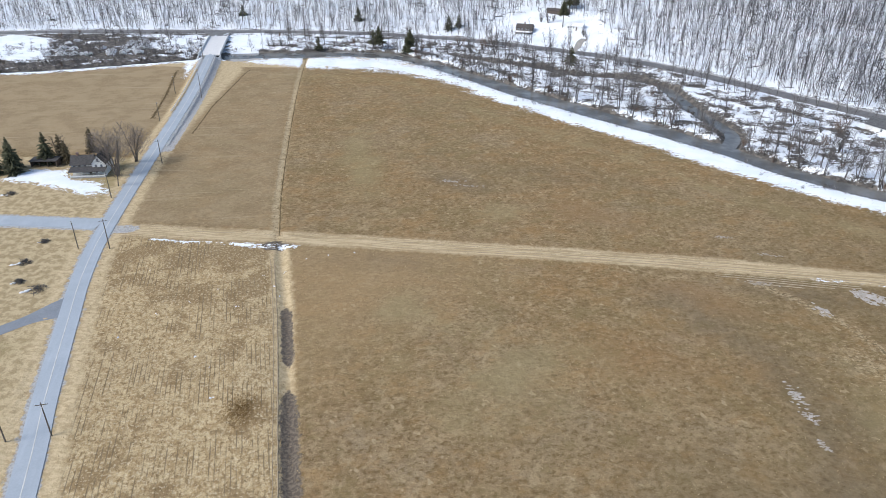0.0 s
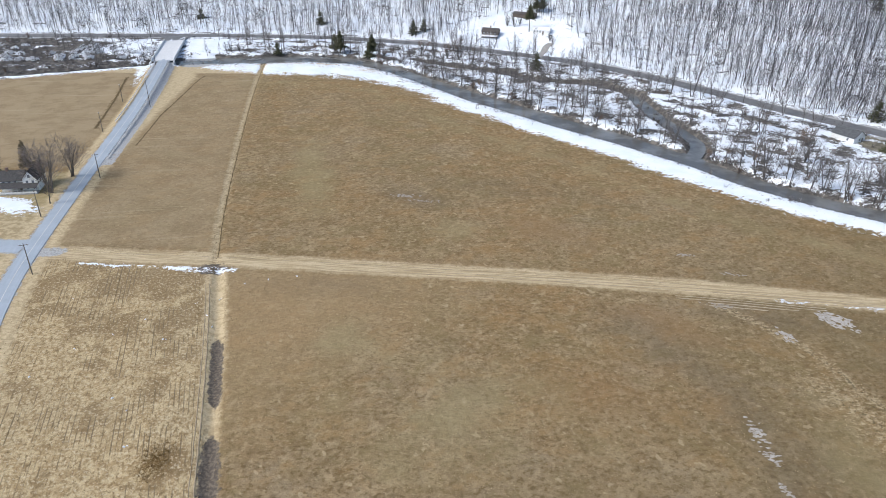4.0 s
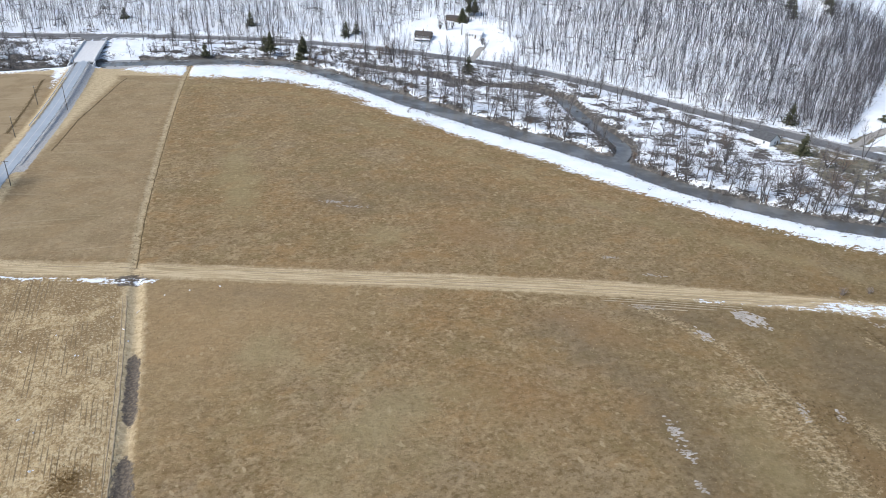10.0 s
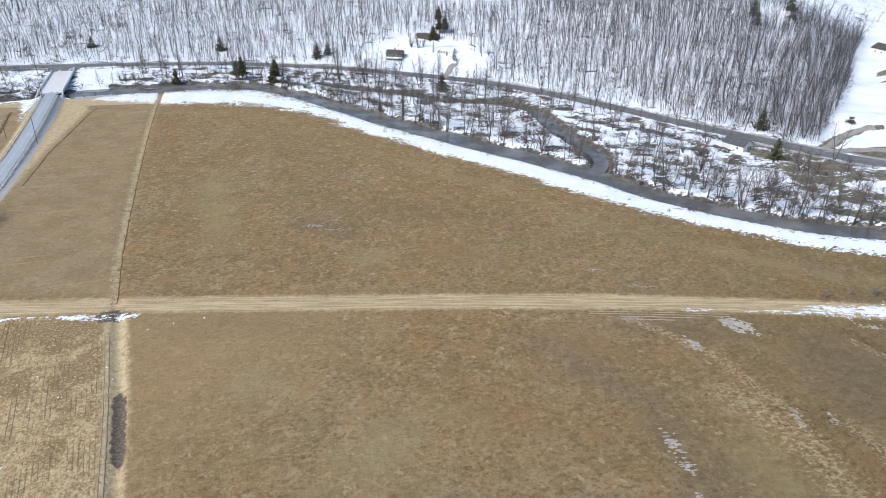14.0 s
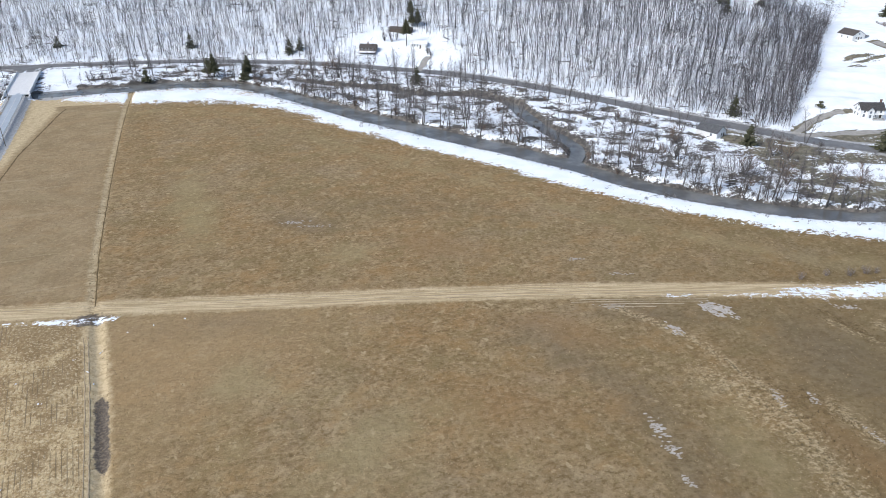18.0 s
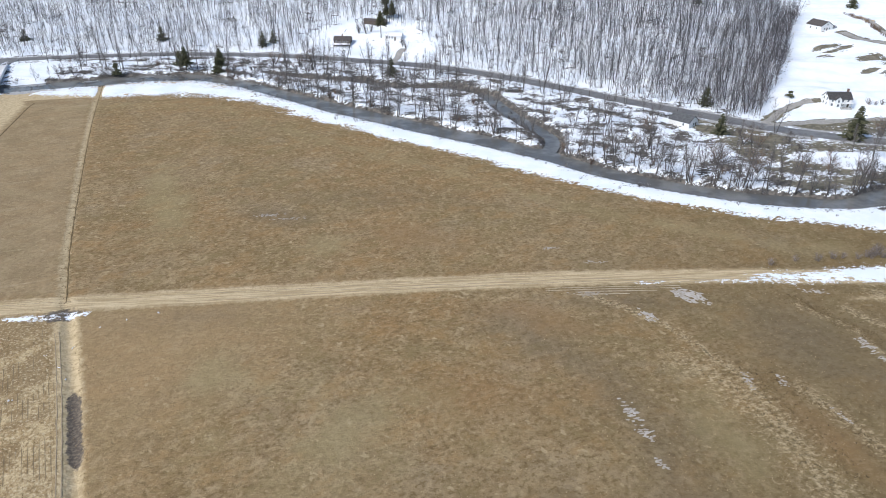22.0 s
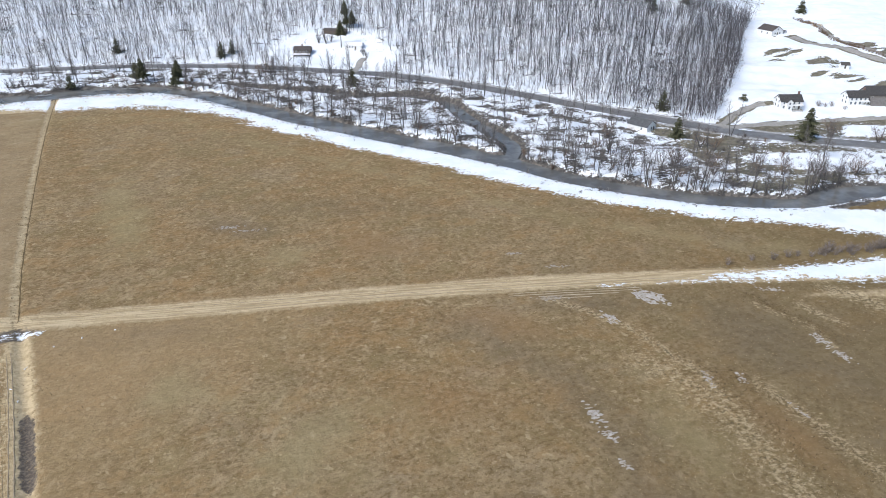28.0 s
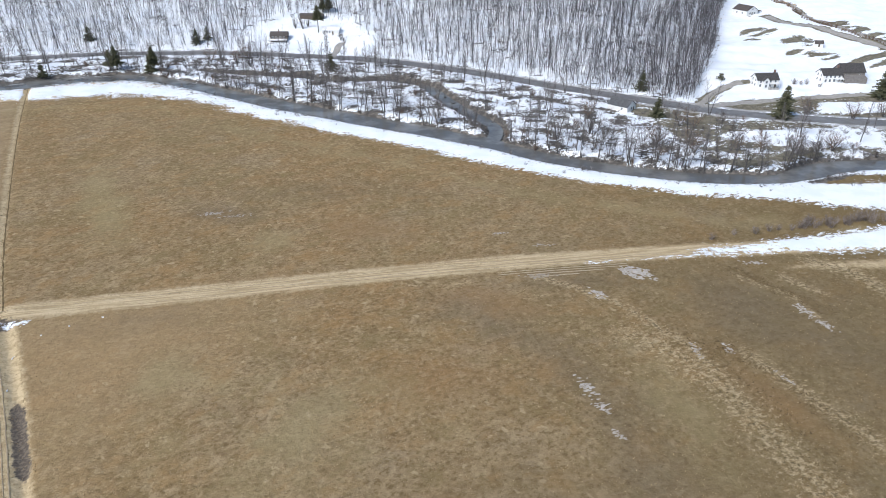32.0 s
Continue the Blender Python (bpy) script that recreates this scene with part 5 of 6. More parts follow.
def beside(y0, y1, off, gap):
    """Places along the side road, off metres to its right."""
    out, y = [], y0
    while y < y1:
        i = int(np.argmin(np.abs(SIDE_ROAD[:, 1] - y)))
        j = min(max(i, 1), len(SIDE_ROAD) - 2)
        d = SIDE_ROAD[j + 1] - SIDE_ROAD[j - 1]
        d /= np.linalg.norm(d)
        x = np.interp(y, SIDE_ROAD[:, 1], SIDE_ROAD[:, 0])
        px, py = x + d[1] * off, y - d[0] * off
        out.append(np.array([px, py, max(float(height(px, py)), float(side_road_height(py)) - 0.35)]))
        y += gap
    return out


guard_rail(beside(268, 436, 4.0, 3.8), "long pale steel guard rail on posts")
guard_rail(beside(316, 436, -4.0, 3.8), "steel guard rail on the farm side")


def utility_pole(x, y, tall, turn, arm, label):
    t = empty("utility_pole", label, "utility pole", "poles along the side road")
    t.matrix_basis = at_ground(x, y, turn)
    shaft = Shape()
    for i in range(4):
        shaft.limb((0, 0, -1 + (tall + 1) * i / 4), (0, 0, -1 + (tall + 1) * (i + 1) / 4), 0.19 - 0.02 * i, 0.17 - 0.02 * i, 8)
    part("shaft", shaft, POLE_WOOD, t)
    if arm:
        bar = part("crossarm", Shape().box(-1.25, -0.16, tall - 0.55, 1.25, -0.04, tall - 0.40), POLE_WOOD, t)
        for x in (-1.1, -0.45, 0.45, 1.1):
            part("insulator", Shape().limb((x, -0.1, tall - 0.40), (x, -0.1, tall - 0.18), 0.07, 0.04, 8), STEEL, bar, "small pale insulator")
        part("brace", Shape().limb((-0.8, -0.1, tall - 0.5), (0, -0.12, tall - 1.2), 0.03, 0.03, 4).limb((0.8, -0.1, tall - 0.5), (0, -0.12, tall - 1.2), 0.03, 0.03, 4), STEEL, t)
    else:
        part("bracket", Shape().box(-0.35, -0.2, tall - 0.5, 0.35, -0.08, tall - 0.38), STEEL, t)


for x, y, tall, arm in ((-91, 91.2, 8.8, True), (-115.2, 173.8, 10.2, True), (-126.3, 247.8, 10.0, True), (-140.9, 343.4, 14.0, False), (-166, 425, 9.5, False)):
    utility_pole(x, y, tall, 15, arm, "weathered wooden utility pole with a crossarm" if arm else "plain weathered wooden utility pole")
for x, y in ((-99.5, 89.2), (-125.1, 173.7), (-131.9, 213), (-148, 303), (-158, 352)):
    utility_pole(x, y, 9.6, 15, False, "plain weathered wooden utility pole")


# ---- houses ----
def gable(t, x0, x1, y0, y1, eave, ridge, wall_mat, roof_mat, along="x", over=0.35, base=-0.6, windows=(), doors=(), clap=True):
    """One wing: walls with gables, a two-sided roof with thickness, windows and doors."""
    def at(u, v, z):
        return (u, v, z) if along == "x" else (v, u, z)
    u0, u1, v0, v1 = (x0, x1, y0, y1) if along == "x" else (y0, y1, x0, x1)
    vm = (v0 + v1) / 2
    body = Shape().solid([at(u0, v, z) for v, z in ((v0, base), (v1, base), (v1, eave), (vm, ridge), (v0, eave))], [at(u1, v, z) for v, z in ((v0, base), (v1, base), (v1, eave), (vm, ridge), (v0, eave))])
    wall = part("wall", body, wall_mat, t)
    k = (ridge - eave) / (vm - v0)
    roof = Shape()
    for s, ve in ((-1, v0), (1, v1)):
        lo, h = (ve + s * over, eave - k * over), 0.16
        ring = [(vm, ridge + 0.02), (vm, ridge + 0.02 + h), (lo[0], lo[1] + 0.02 + h), (lo[0], lo[1] + 0.02)]
        roof.solid([at(u0 - over, v, z) for v, z in ring], [at(u1 + over, v, z) for v, z in ring])
    cover = part("roof", roof, roof_mat, t)
    for wx, wy, wz, ww, wh, face in windows:
        place_window(wall, wx, wy, wz, ww, wh, face)
    for dx, dy, face in doors:
        sx, sy = (0.5, 0.05) if face in "sn" else (0.05, 0.5)
        part("door", Shape().box(dx - sx, dy - sy, 0.1, dx + sx, dy + sy, 2.15), BROWN_SIDING, wall, "dark panelled door")
    return wall, cover


def place_window(wall, x, y, z, w, h, face):
    """A window: a white surround with a dark pane set into it."""
    flat = face in "sn"
    out = -1 if face in "sw" else 1
    a, b = (w / 2 + 0.12, 0.05) if flat else (0.05, w / 2 + 0.12)
    win = part("window", Shape().box(x - a, y - b, z - 0.12, x + a, y + b, z + h + 0.12), WHITE_SIDING, wall)
    dx, dy = (0, out * 0.03) if flat else (out * 0.03, 0)
    a, b = (w / 2, 0.05) if flat else (0.05, w / 2)
    part("pane", Shape().box(x + dx - a, y + dy - b, z, x + dx + a, y + dy + b, z + h), GLASS, win, "dark window pane")


def row_of_windows(n, x0, x1, y, z, face, w=0.9, h=1.3):
    return [(x0 + (x1 - x0) * (i + 0.5) / n, y, z, w, h, face) for i in range(n)]


def chimney(roof, x, y, z0, z1):
    part("chimney", Shape().box(x - 0.4, y - 0.4, z0, x + 0.4, y + 0.4, z1).box(x - 0.48, y - 0.48, z1 + 0.004, x + 0.48, y + 0.48, z1 + 0.14), BRICK, roof, "red brick chimney")


def stand(t, x, y, turn, up=0.0):
    t.matrix_basis = pose(x, y, float(height(x, y)) + up, 0, 0, turn)


def farmhouse():
    t = empty("farmhouse", "old white farmhouse with dark roofs and a long porch", "house")
    wall, roof = gable(t, 0, 8.2, 3.0, 9.5, 4.2, 6.9, WHITE_SIDING, DARK_ROOF, windows=row_of_windows(3, 0.3, 6.2, 3.0, 2.9, "s", 0.8, 1.0))
    chimney(roof, 2.2, 6.25, 6.2, 7.9)
    wall, roof = gable(t, 8.2, 13.2, 2.0, 10.5, 4.8, 7.9, WHITE_SIDING, DARK_ROOF, along="y", windows=[(9.7, 2.0, 3.0, 0.8, 1.3, "s"), (11.7, 2.0, 3.0, 0.8, 1.3, "s"), (10.7, 2.0, 5.3, 0.8, 1.2, "s"), (13.2, 5.0, 3.0, 0.8, 1.3, "e"), (13.2, 8.0, 3.0, 0.8, 1.3, "e")])
    chimney(roof, 12.6, 7.5, 5.4, 8.7)
    porch = part("porch", Shape().box(0.2, -0.9, -0.5, 13.4, 2.0, 0.35), GREY_SIDING, t, "grey plank porch floor")
    part("porch_roof", Shape().solid([(0, -1.2, 2.55), (0, 2.9, 3.35), (0, 2.9, 3.5), (0, -1.2, 2.7)], [(13.6, -1.2, 2.55), (13.6, 2.9, 3.35), (13.6, 2.9, 3.5), (13.6, -1.2, 2.7)]), DARK_ROOF, t, "low dark porch roof")
    for i in range(7):
        x = 0.5 + i * 12.6 / 6
        part("post", Shape().box(x - 0.09, -0.85, 0.35, x + 0.09, -0.67, 2.62), WHITE_SIDING, porch, "white porch post")
    for i in range(6):
        x = 0.6 + i * 12.6 / 6
        part("railing", Shape().box(x, -0.8, 1.05, x + 1.95, -0.72, 1.15).box(x, -0.79, 0.45, x + 1.95, -0.73, 1.0), WHITE_SIDING, porch)
    for x in (1.6, 4.4, 9.6, 11.9):
        place_window(porch, x, 2.0 if x > 8.2 else 3.0, 1.0, 0.9, 1.4, "s")
    part("door", Shape().box(6.3, 2.9, 0.35, 7.3, 3.04, 2.4), BROWN_SIDING, porch, "dark front door")
    stand(t, -156.0, 231.5, 8)


farmhouse()


def outbuilding():
    t = empty("outbuilding", "low dark open-fronted farm shed with a flat roof", "shed")
    for x in (0, 3.3, 6.6, 9.9):
        part("post", Shape().box(x - 0.12, 0, -0.3, x + 0.12, 0.24, 2.4), BROWN_SIDING, t)
    part("wall", Shape().box(0, 4.3, -0.3, 10, 4.5, 2.6).box(-0.1, 0.3, -0.3, 0.1, 4.3, 2.5).box(9.9, 0.3, -0.3, 10.1, 4.3, 2.5), BROWN_SIDING, t)
    part("roof", Shape().solid([(-0.4, -0.5, 2.42), (-0.4, 4.8, 2.62), (-0.4, 4.8, 2.8), (-0.4, -0.5, 2.6)], [(10.4, -0.5, 2.42), (10.4, 4.8, 2.62), (10.4, 4.8, 2.8), (10.4, -0.5, 2.6)]), DARK_ROOF, t)
    stand(t, -177.0, 242.3, 4)


outbuilding()


def roadside_house():
    t = empty("roadside_house", "brown two-storey house with a snowy porch roof", "house")
    wall, roof = gable(t, 0, 11.5, 2.2, 9.5, 5.0, 7.2, BROWN_SIDING, BROWN_ROOF, windows=row_of_windows(4, 0.5, 11, 2.2, 3.3, "s", 1.1, 1.2) + row_of_windows(3, 0.5, 7, 2.2, 0.8, "s", 1.1, 1.3), doors=[(9.2, 2.2, "s")])
    chimney(roof, 5.6, 5.8, 6.4, 8.6)
    porch = part("porch", Shape().box(0, -0.4, -0.8, 11.5, 2.2, 0.2), BROWN_SIDING, t)
    part("porch_roof", Shape().solid([(-0.2, -0.7, 2.35), (-0.2, 2.2, 2.75), (-0.2, 2.2, 3.0), (-0.2, -0.7, 2.6)], [(11.7, -0.7, 2.35), (11.7, 2.2, 2.75), (11.7, 2.2, 3.0), (11.7, -0.7, 2.6)]), SNOW, t, "porch roof under a layer of snow")
    for i in range(6):
        x = 0.2 + i * 11.1 / 5
        part("post", Shape().box(x - 0.08, -0.35, 0.2, x + 0.08, -0.2, 2.45), BROWN_SIDING, porch)
    stand(t, 37.0, 500.5, -18, 0.3)


roadside_house()


def snow_shed():
    t = empty("mobile_home", "small pale mobile home under snow", "mobile home")
    gable(t, 0, 12.0, 0, 6.0, 2.9, 4.6, WHITE_SIDING, SNOW, windows=row_of_windows(3, 0.6, 6.5, 0, 1.1, "s"), doors=[(7.6, 0, "s")])
    part("step", Shape().box(7.0, -1.1, -0.6, 8.2, 0, 0.1), GREY_SIDING, t)
    stand(t, 73.5, 500.5, -24, 0.3)
    t = empty("long_shed", "long low brown shed at the wood's edge", "shed")
    gable(t, 0, 17, 0, 5, 2.4, 3.5, BROWN_SIDING, BROWN_ROOF, doors=[(3, 0, "s"), (9, 0, "s"), (14, 0, "s")])
    stand(t, 63.2, 536, -26, 0.3)


snow_shed()


def white_house(x, y, turn, wide, label, wing):
    t = empty("white_house", label, "house", "eastern houses")
    wall, roof = gable(t, 0, wide, 0, 7.5, 4.3, 7.0, WHITE_SIDING, DARK_ROOF, windows=row_of_windows(4, 0.5, wide - 0.5, 0, 2.9, "s", 0.9, 1.2) + row_of_windows(3, 0.5, wide - 3, 0, 0.7, "s", 1.0, 1.4) + [(0, 2.2, 0.9, 0.9, 1.3, "w"), (0, 5.3, 0.9, 0.9, 1.3, "w"), (0, 2.2, 3.3, 0.9, 1.2, "w"), (0, 5.3, 3.3, 0.9, 1.2, "w"), (0, 3.75, 5.5, 0.8, 1.0, "w")], doors=[(wide - 1.6, 0, "s")])
    chimney(roof, wide - 0.7, 4.6, 5.9, 8.3)
    if wing:
        gable(t, 2.5, 5.7, -1.6, 3.5, 4.3, 5.9, WHITE_SIDING, DARK_ROOF, along="y", windows=[(4.1, -1.6, 2.9, 0.9, 1.2, "s"), (4.1, -1.6, 0.7, 1.0, 1.4, "s")])
    porch = part("porch", Shape().box(6.0, -1.9, -0.6, wide, 0, 0.25), GREY_SIDING, t)
    part("porch_roof", Shape().solid([(5.9, -2.1, 2.4), (5.9, 0, 2.8), (5.9, 0, 2.95), (5.9, -2.1, 2.55)], [(wide + 0.1, -2.1, 2.4), (wide + 0.1, 0, 2.8), (wide + 0.1, 0, 2.95), (wide + 0.1, -2.1, 2.55)]), WHITE_SIDING, t)
    for i in range(4):
        px = 6.2 + i * (wide - 6.4) / 3
        part("post", Shape().box(px - 0.07, -1.85, 0.25, px + 0.07, -1.71, 2.5), WHITE_SIDING, porch)
    stand(t, x, y, turn, 0.4)


white_house(269.8, 293.5, -14, 11.5, "white two-storey house with a dark roof above the road", True)
white_house(305.8, 286.5, -14, 10.5, "white house with a dark roof joined to a barn", False)


def barn():
    t = empty("barn", "grey-brown barn beside the white house", "barn", "eastern houses")
    gable(t, 0, 12.5, 0, 9.0, 4.6, 8.2, BARN_BOARDS, DARK_ROOF, windows=[(2.5, 0, 2.6, 0.8, 0.9, "s"), (10, 0, 2.6, 0.8, 0.9, "s")], doors=[(5.5, 0, "s"), (7.0, 0, "s")])
    part("lean_to", Shape().solid([(0.5, -4, -0.8), (0.5, 0, -0.8), (0.5, 0, 3.2), (0.5, -4, 2.2)], [(12, -4, -0.8), (12, 0, -0.8), (12, 0, 3.2), (12, -4, 2.2)]), BARN_BOARDS, t, "weathered board lean-to")
    stand(t, 316.8, 285.5, -17, 0.4)


barn()


def hill_house():
    t = empty("ranch_house", "white house with a brown gable roof and a dark carport", "house", "eastern houses")
    wall, roof = gable(t, 0, 10, 0, 13, 3.2, 6.0, WHITE_SIDING, BROWN_ROOF, along="y", windows=[(3, 0, 0.9, 1.1, 1.2, "s"), (7, 0, 0.9, 1.1, 1.2, "s"), (5, 0, 3.6, 0.8, 0.9, "s"), (0, 4, 0.9, 1.0, 1.2, "w"), (0, 9, 0.9, 1.0, 1.2, "w")], doors=[(5, 0, "s")])
    part("carport", Shape().box(10.05, 1, 2.3, 14.5, 8, 2.5).box(14.2, 1, -1.2, 14.4, 1.2, 2.3).box(14.2, 7.8, -1.2, 14.4, 8, 2.3), BROWN_SIDING, t, "dark flat-roofed carport")
    part("deck", Shape().box(1, -2.4, -1.4, 9, 0, -0.1), BROWN_SIDING, t, "dark timber deck")
    stand(t, 353, 408.5, 6, 0.6)
    t = empty("garden_shed", "small white shed with a dark roof in the snow", "shed", "eastern houses")
    gable(t, 0, 4.6, 0, 3.6, 2.3, 3.6, WHITE_SIDING, BROWN_ROOF, doors=[(2.3, 0, "s")])
    stand(t, 345.5, 336, -25, 0.5)
    t = empty("creek_cabin", "grey-roofed cabin among trees below the road", "cabin", "")
    gable(t, 0, 8.0, 0, 11.0, 2.8, 5.4, WHITE_SIDING, plain("dark_tin_roof", (0.075, 0.077, 0.08), (0.12, 0.122, 0.126), 1.2, 0.6), along="y", windows=[(4, 0, 1.0, 1.0, 1.2, "s"), (8, 3, 1.0, 0.9, 1.2, "e"), (8, 7, 1.0, 0.9, 1.2, "e"), (0, 3, 1.0, 0.9, 1.2, "w")], doors=[(6, 0, "s")])
    stand(t, 188.4, 286.7, 28, 0.2)


hill_house()


# ---- small things in the fields ----
def puddle(x, y, long, wide, turn, seed, material, label="shallow half-frozen puddle in the hay field"):
    """Thin broken sheets of ice and meltwater, level on the lowest ground."""
    r = random.Random(seed)
    t = empty("puddle", label, "puddle", "puddles in the hay field")
    for _ in range(int(10 + long * wide * 2.6)):
        u, v = r.gauss(0, 0.30), r.gauss(0, 0.28)
        size, ring, k = r.uniform(0.08, 0.24) * min(long, wide) * 0.32 + 0.07, [], 1.0
        z = r.uniform(0.0, 0.012)
        for i in range(11):
            w, k = 6.2832 * i / 11, 0.25 * k + 0.75 * r.uniform(0.35, 1.6)
            ring.append((u * long + math.cos(w) * size * k * 1.9, v * wide + math.sin(w) * size * k, z))
        part("ice_sheet", Shape().fan(ring, 0.03), material, t)
    z = max(float(height(x + dx, y + dy)) for dx in (-3, 0, 3) for dy in (-3, 0, 3))
    t.matrix_basis = pose(x, y, z, 0, 0, turn)


for i, (x, y, a, b, turn) in enumerate(((92.1, 141.9, 5.0, 3.2, -60), (108.5, 149, 7.5, 5.0, -50), (140.5, 117, 2.4, 7.0, -8), (140.5, 110, 2.0, 6.0, 2), (69.9, 106.5, 2.6, 6.5, -10), (70.2, 99, 2.2, 5.0, 4), (81.3, 156, 6, 2.2, -12), (145.8, 143.1, 6, 2.2, -30), (-8, 231, 8, 2.2, -6), (-2, 226.5, 10, 1.6, -8), (80, 185.4, 5.5, 1.8, -8), (91, 173.5, 7, 1.6, -10), (68.6, 91, 1.6, 3.4, 0), (102, 111, 1.6, 6.5, -8), (110, 109.3, 1.6, 4.5, -16), (115, 95, 1.2, 5, 6))):
    puddle(x, y, a, b, turn, 80 + i, WET_ICE if y > 155 else ICE)


def snow_heap(r, size):
    """A low uneven lump of snow."""
    s = Shape()
    for k in range(3):
        a = Vector((r.uniform(-0.5, 0.5) * size, r.uniform(-0.35, 0.35) * size, -0.15))
        s.limb(a, a + Vector((r.uniform(-0.2, 0.2), r.uniform(-0.2, 0.2), r.uniform(0.35, 0.6))), size * r.uniform(0.2, 0.34), size * r.uniform(0.08, 0.16), 8)
    return s


def brush_heap(x, y, seed, size, label):
    r = random.Random(seed)
    s = Shape()
    for _ in range(70):
        a, d = r.uniform(0, 6.283), r.uniform(0, size)
        p = Vector((math.cos(a) * d, math.sin(a) * d, r.uniform(0.0, 1.1) * (1.1 - d / size)))
        w = Vector((r.uniform(-1, 1), r.uniform(-1, 1), r.uniform(-0.15, 0.35))).normalized()
        s.limb(p - w * r.uniform(0.5, 1.4), p + w * r.uniform(0.5, 1.4), r.uniform(0.03, 0.10), 0.02, 4)
    ob = tagged(part("brush_pile", s, BARK), label, "brush pile", "brush piles by the road")
    ob.matrix_basis = at_ground(x, y)
    cap = tagged(part("snow_lump", snow_heap(r, size), SNOW), "lump of old snow beside a brush pile", "snow", "snow lumps")
    cap.matrix_basis = at_ground(x - size * 0.9, y - size * 0.4, 20) @ Matrix.Diagonal((1.3, 0.7, 1, 1))


for i, (x, y, s) in enumerate(((-136.5, 164, 2.2), (-125, 149, 2.6), (-132, 152.5, 1.5), (-170, 215, 2.0), (-138, 178, 1.2))):
    brush_heap(x, y, 90 + i, s, "heap of cut branches on the dry lawn")
# dark clutter of unknown kind, stood in for by a heap of limbs
brush_heap(85, 494, 97, 2.4, "dark snowy heap beside the mobile home")


for i, (x, y) in enumerate(((-86.5, 137), (-70.3, 118.5), (-65.2, 114.5), (-92, 126), (-58.5, 152), (-63, 158), (-57.2, 161), (-74, 150), (-79.5, 143), (-61, 103.5), (-52.4, 168), (-46, 170.5), (-38, 172), (-97, 160), (-66, 141), (-55.8, 147))):
    crumb = tagged(part("snow_lump", snow_heap(random.Random(140 + i), 0.55 + 0.25 * math.sin(i * 2.3)), SNOW), "small crumb of leftover snow in the stubble", "snow", "snow lumps")
    crumb.matrix_basis = at_ground(x, y, i * 40) @ Matrix.Diagonal((1.5, 0.8, 0.7, 1))


def scatter(name, spots, sizes, seed, label, category, blades=4, tall=1.0, material=None):
    """Many tufts of dead blades in one mesh, each a ring of leaning blades."""
    r = np.random.RandomState(seed)
    n = len(spots)
    z = height(spots[:, 0], spots[:, 1])
    verts = np.zeros((n, blades, 4, 3))
    turn = r.uniform(0, 6.283, (n, 1)) + np.arange(blades)[None] * 6.283 / blades
    size = sizes[:, None] * r.uniform(0.7, 1.3, (n, blades))
    dx, dy = np.cos(turn), np.sin(turn)
    for k, (out, side, up) in enumerate(((0.0, 0.22, -0.1), (0.05, -0.22, -0.1), (0.25, 0.0, -0.1), (0.75, 0.0, 0.65))):
        verts[:, :, k, 0] = spots[:, :1] + (dx * out - dy * side) * size
        verts[:, :, k, 1] = spots[:, 1:2] + (dy * out + dx * side) * size
        verts[:, :, k, 2] = z[:, None] + up * size * tall
    i = np.arange(n * blades)[:, None] * 4
    f = np.concatenate([i + [[0, 2, 3]], i + [[2, 1, 3]], i + [[1, 0, 3]]])
    return tagged(new(name, grid_mesh(name, verts.reshape(-1, 3), f, material or BLADES, smooth=False)), label, category, kind="stuff")


def strewn(count, x0, x1, y0, y1, seed, test):
    r = np.random.RandomState(seed)
    p = np.c_[r.uniform(x0, x1, count), r.uniform(y0, y1, count)]
    return p[test(p[:, 0], p[:, 1])]


def in_hay(x, y):
    s, b = near(x, y, SIDE_ROAD)[0], near(x, y, BANK)[0]
    return (s < -4.5) & (b < -1) & (np.abs(near(x, y, TRACK)[0]) > 2.5)


p = strewn(45000, -135, 215, 55, 300, 1, in_hay)
r = np.random.RandomState(2)
scatter("field_grass", p, r.uniform(0.14, 0.42, len(p)), 3, "matted brown tufts of last year's hay grass", "grass", 2)
p = strewn(60000, -130, 160, 60, 190, 4, lambda x, y: (np.abs(near(x, y, TRACK)[0] - 2.2) < 1.8) & (x < 135) | (np.abs(np.abs(near(x, y, DITCH_SOUTH)[0]) - 2.2) < 0.8))
scatter("verge_grass", p, r.uniform(0.12, 0.38, len(p)), 5, "pale uncut grass along the track and the ditch", "grass", 4, 0.5, STRAW)


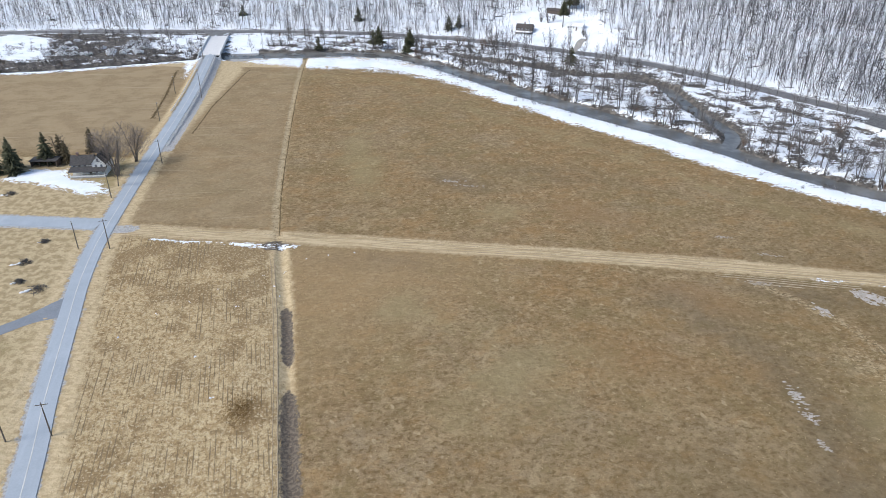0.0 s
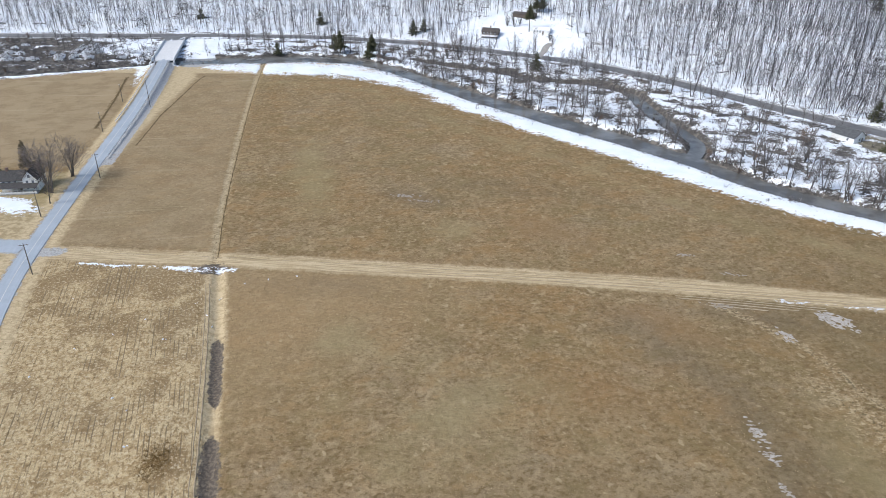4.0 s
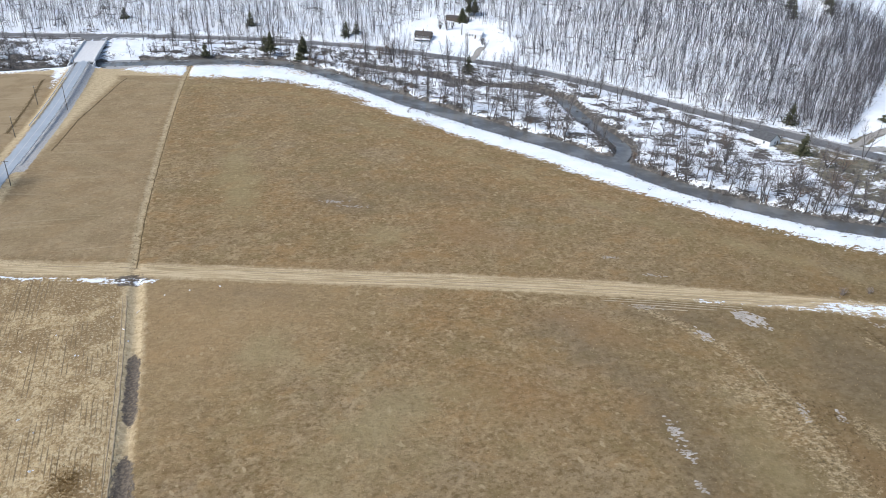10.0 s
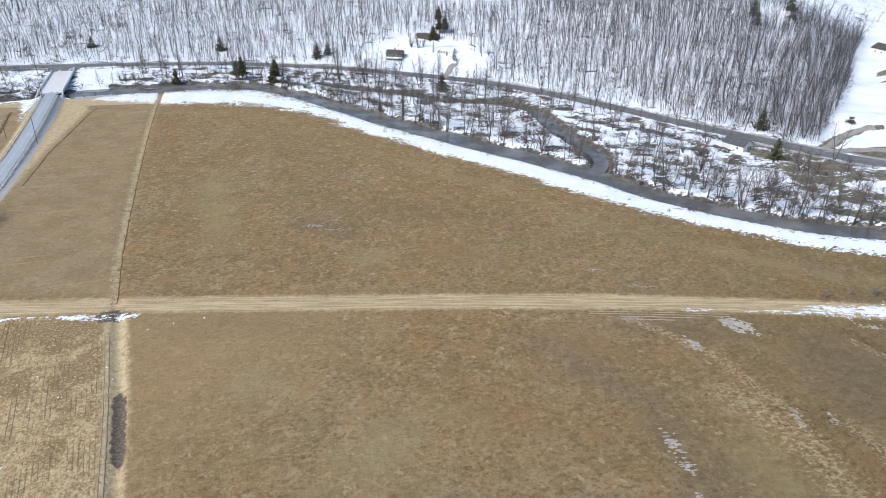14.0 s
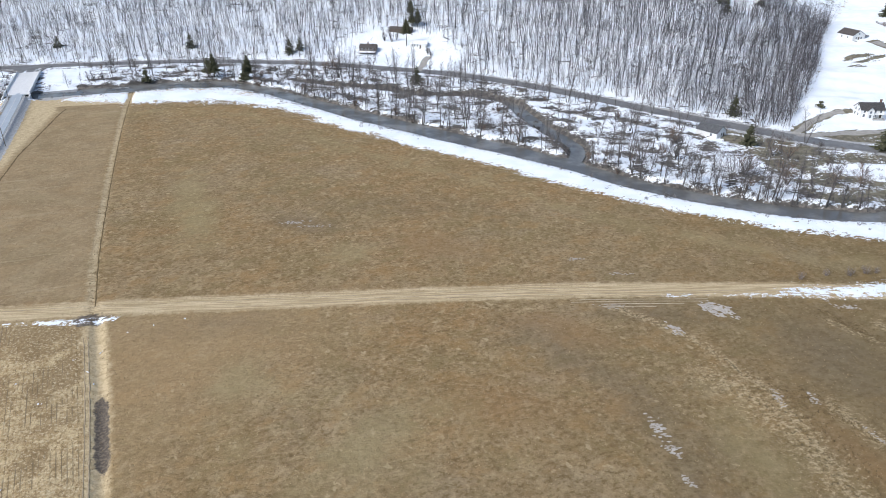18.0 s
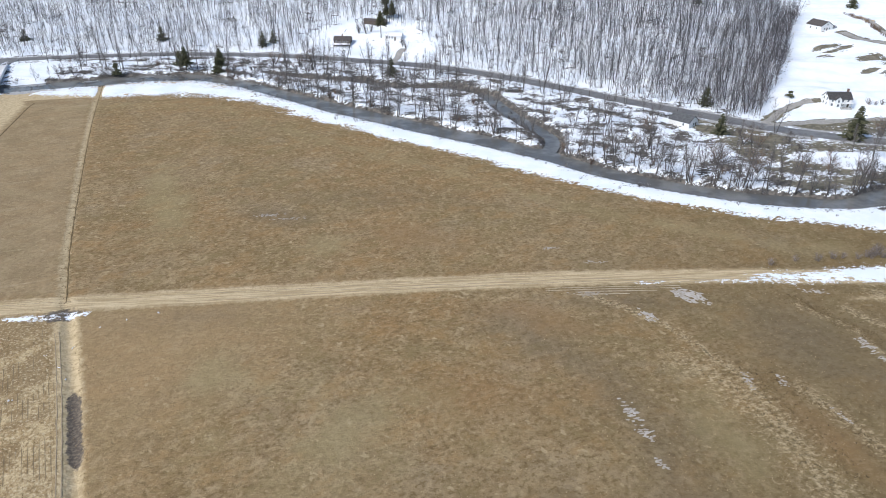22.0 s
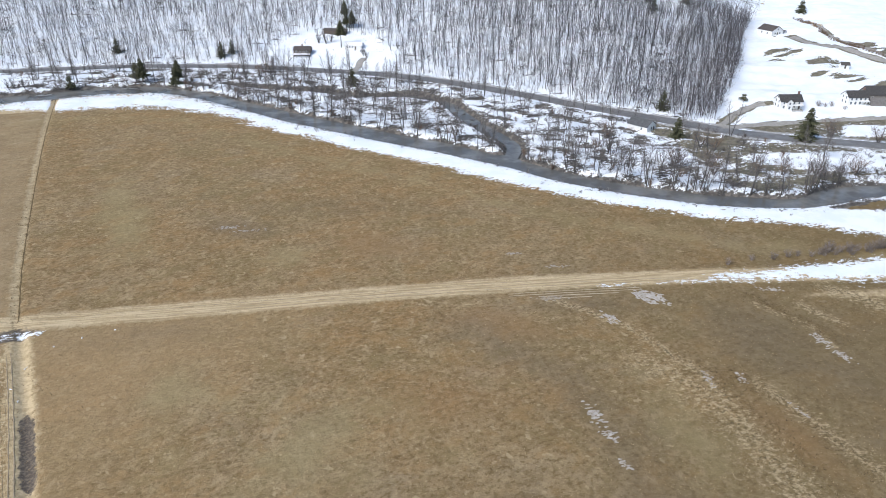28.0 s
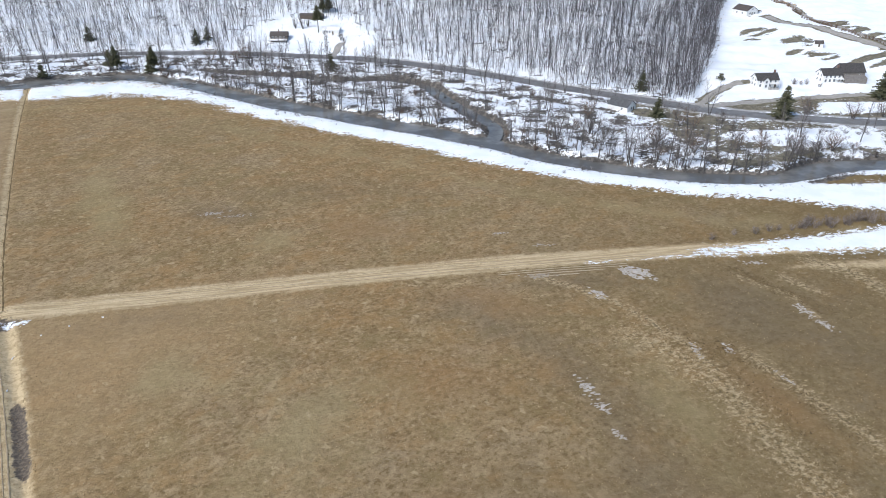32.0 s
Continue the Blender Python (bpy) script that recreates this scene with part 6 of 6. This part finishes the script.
def stubble_rows():
    """Short dark stalks in rows across the corn stubble."""
    r = np.random.RandomState(31)
    way, across = np.array([-0.258, 0.966]), np.array([0.966, 0.258])
    out = []
    for k in range(-50, 22):
        u = np.arange(-40, 125, 0.24)
        u = u + r.uniform(-0.15, 0.15, len(u))
        p = np.array([-60.0, 75.0]) + across * (k * 1.75 + 0.4 * math.sin(k * 5.1)) + way * u[:, None] + r.normal(0, 0.07, (len(u), 2))
        keep = r.rand(len(u)) < 0.16 + 0.6 * wave(p[:, 0], p[:, 1], 20, 33) + 0.4 * math.sin(k * 2.4)
        out.append(p[keep])
    p = np.concatenate(out)
    s, d, t = near(p[:, 0], p[:, 1], SIDE_ROAD)[0], near(p[:, 0], p[:, 1], DITCH_SOUTH)[0], near(p[:, 0], p[:, 1], TRACK)[0]
    return p[(s < -7) & (d > 4) & (t < -8)]


p = stubble_rows()
scatter("corn_stubble", p, r.uniform(0.13, 0.30, len(p)), 34, "rows of short cut corn stalks", "stubble", 2, 0.8, WEEDS)
q = np.random.RandomState(41).normal(0, 1, (1700, 2)) * (1.7, 2.6) + (-53.8, 99.5)
scatter("weed_patch", q, r.uniform(0.12, 0.32, len(q)), 42, "patch of reddish-brown weeds in the stubble", "weeds", 3, 0.8, RED_WEEDS)
lines = [spline([(102.6, 117), (104, 108), (104.5, 100), (105.5, 88), (104, 68)], 3), spline([(109, 112), (112.5, 100), (114, 90), (116, 76)], 3), spline([(137, 141), (143, 126), (144, 115)], 3)]
q = np.concatenate([l[np.random.RandomState(43).randint(0, len(l), 420)] + np.random.RandomState(44 + i).normal(0, 1.7, (420, 2)) for i, l in enumerate(lines)])
scatter("weed_line", q, r.uniform(0.2, 0.55, len(q)), 45, "dark dead weeds along worn streaks in the hay field", "weeds", 3, 0.9, WEEDS)
q = np.concatenate([l[np.random.RandomState(53).randint(0, len(l), 500)] + np.random.RandomState(54 + i).normal(0, 0.8, (500, 2)) for i, l in enumerate([spline([(-153.8, 308.5), (-163, 353.5), (-175, 402)], 3), offset_line(DITCH_NORTH, 0.2)])])
scatter("bramble_line", q, r.uniform(0.2, 0.45, len(q)), 55, "dark brambles along field ditches", "weeds", 3, 1.0, WEEDS)
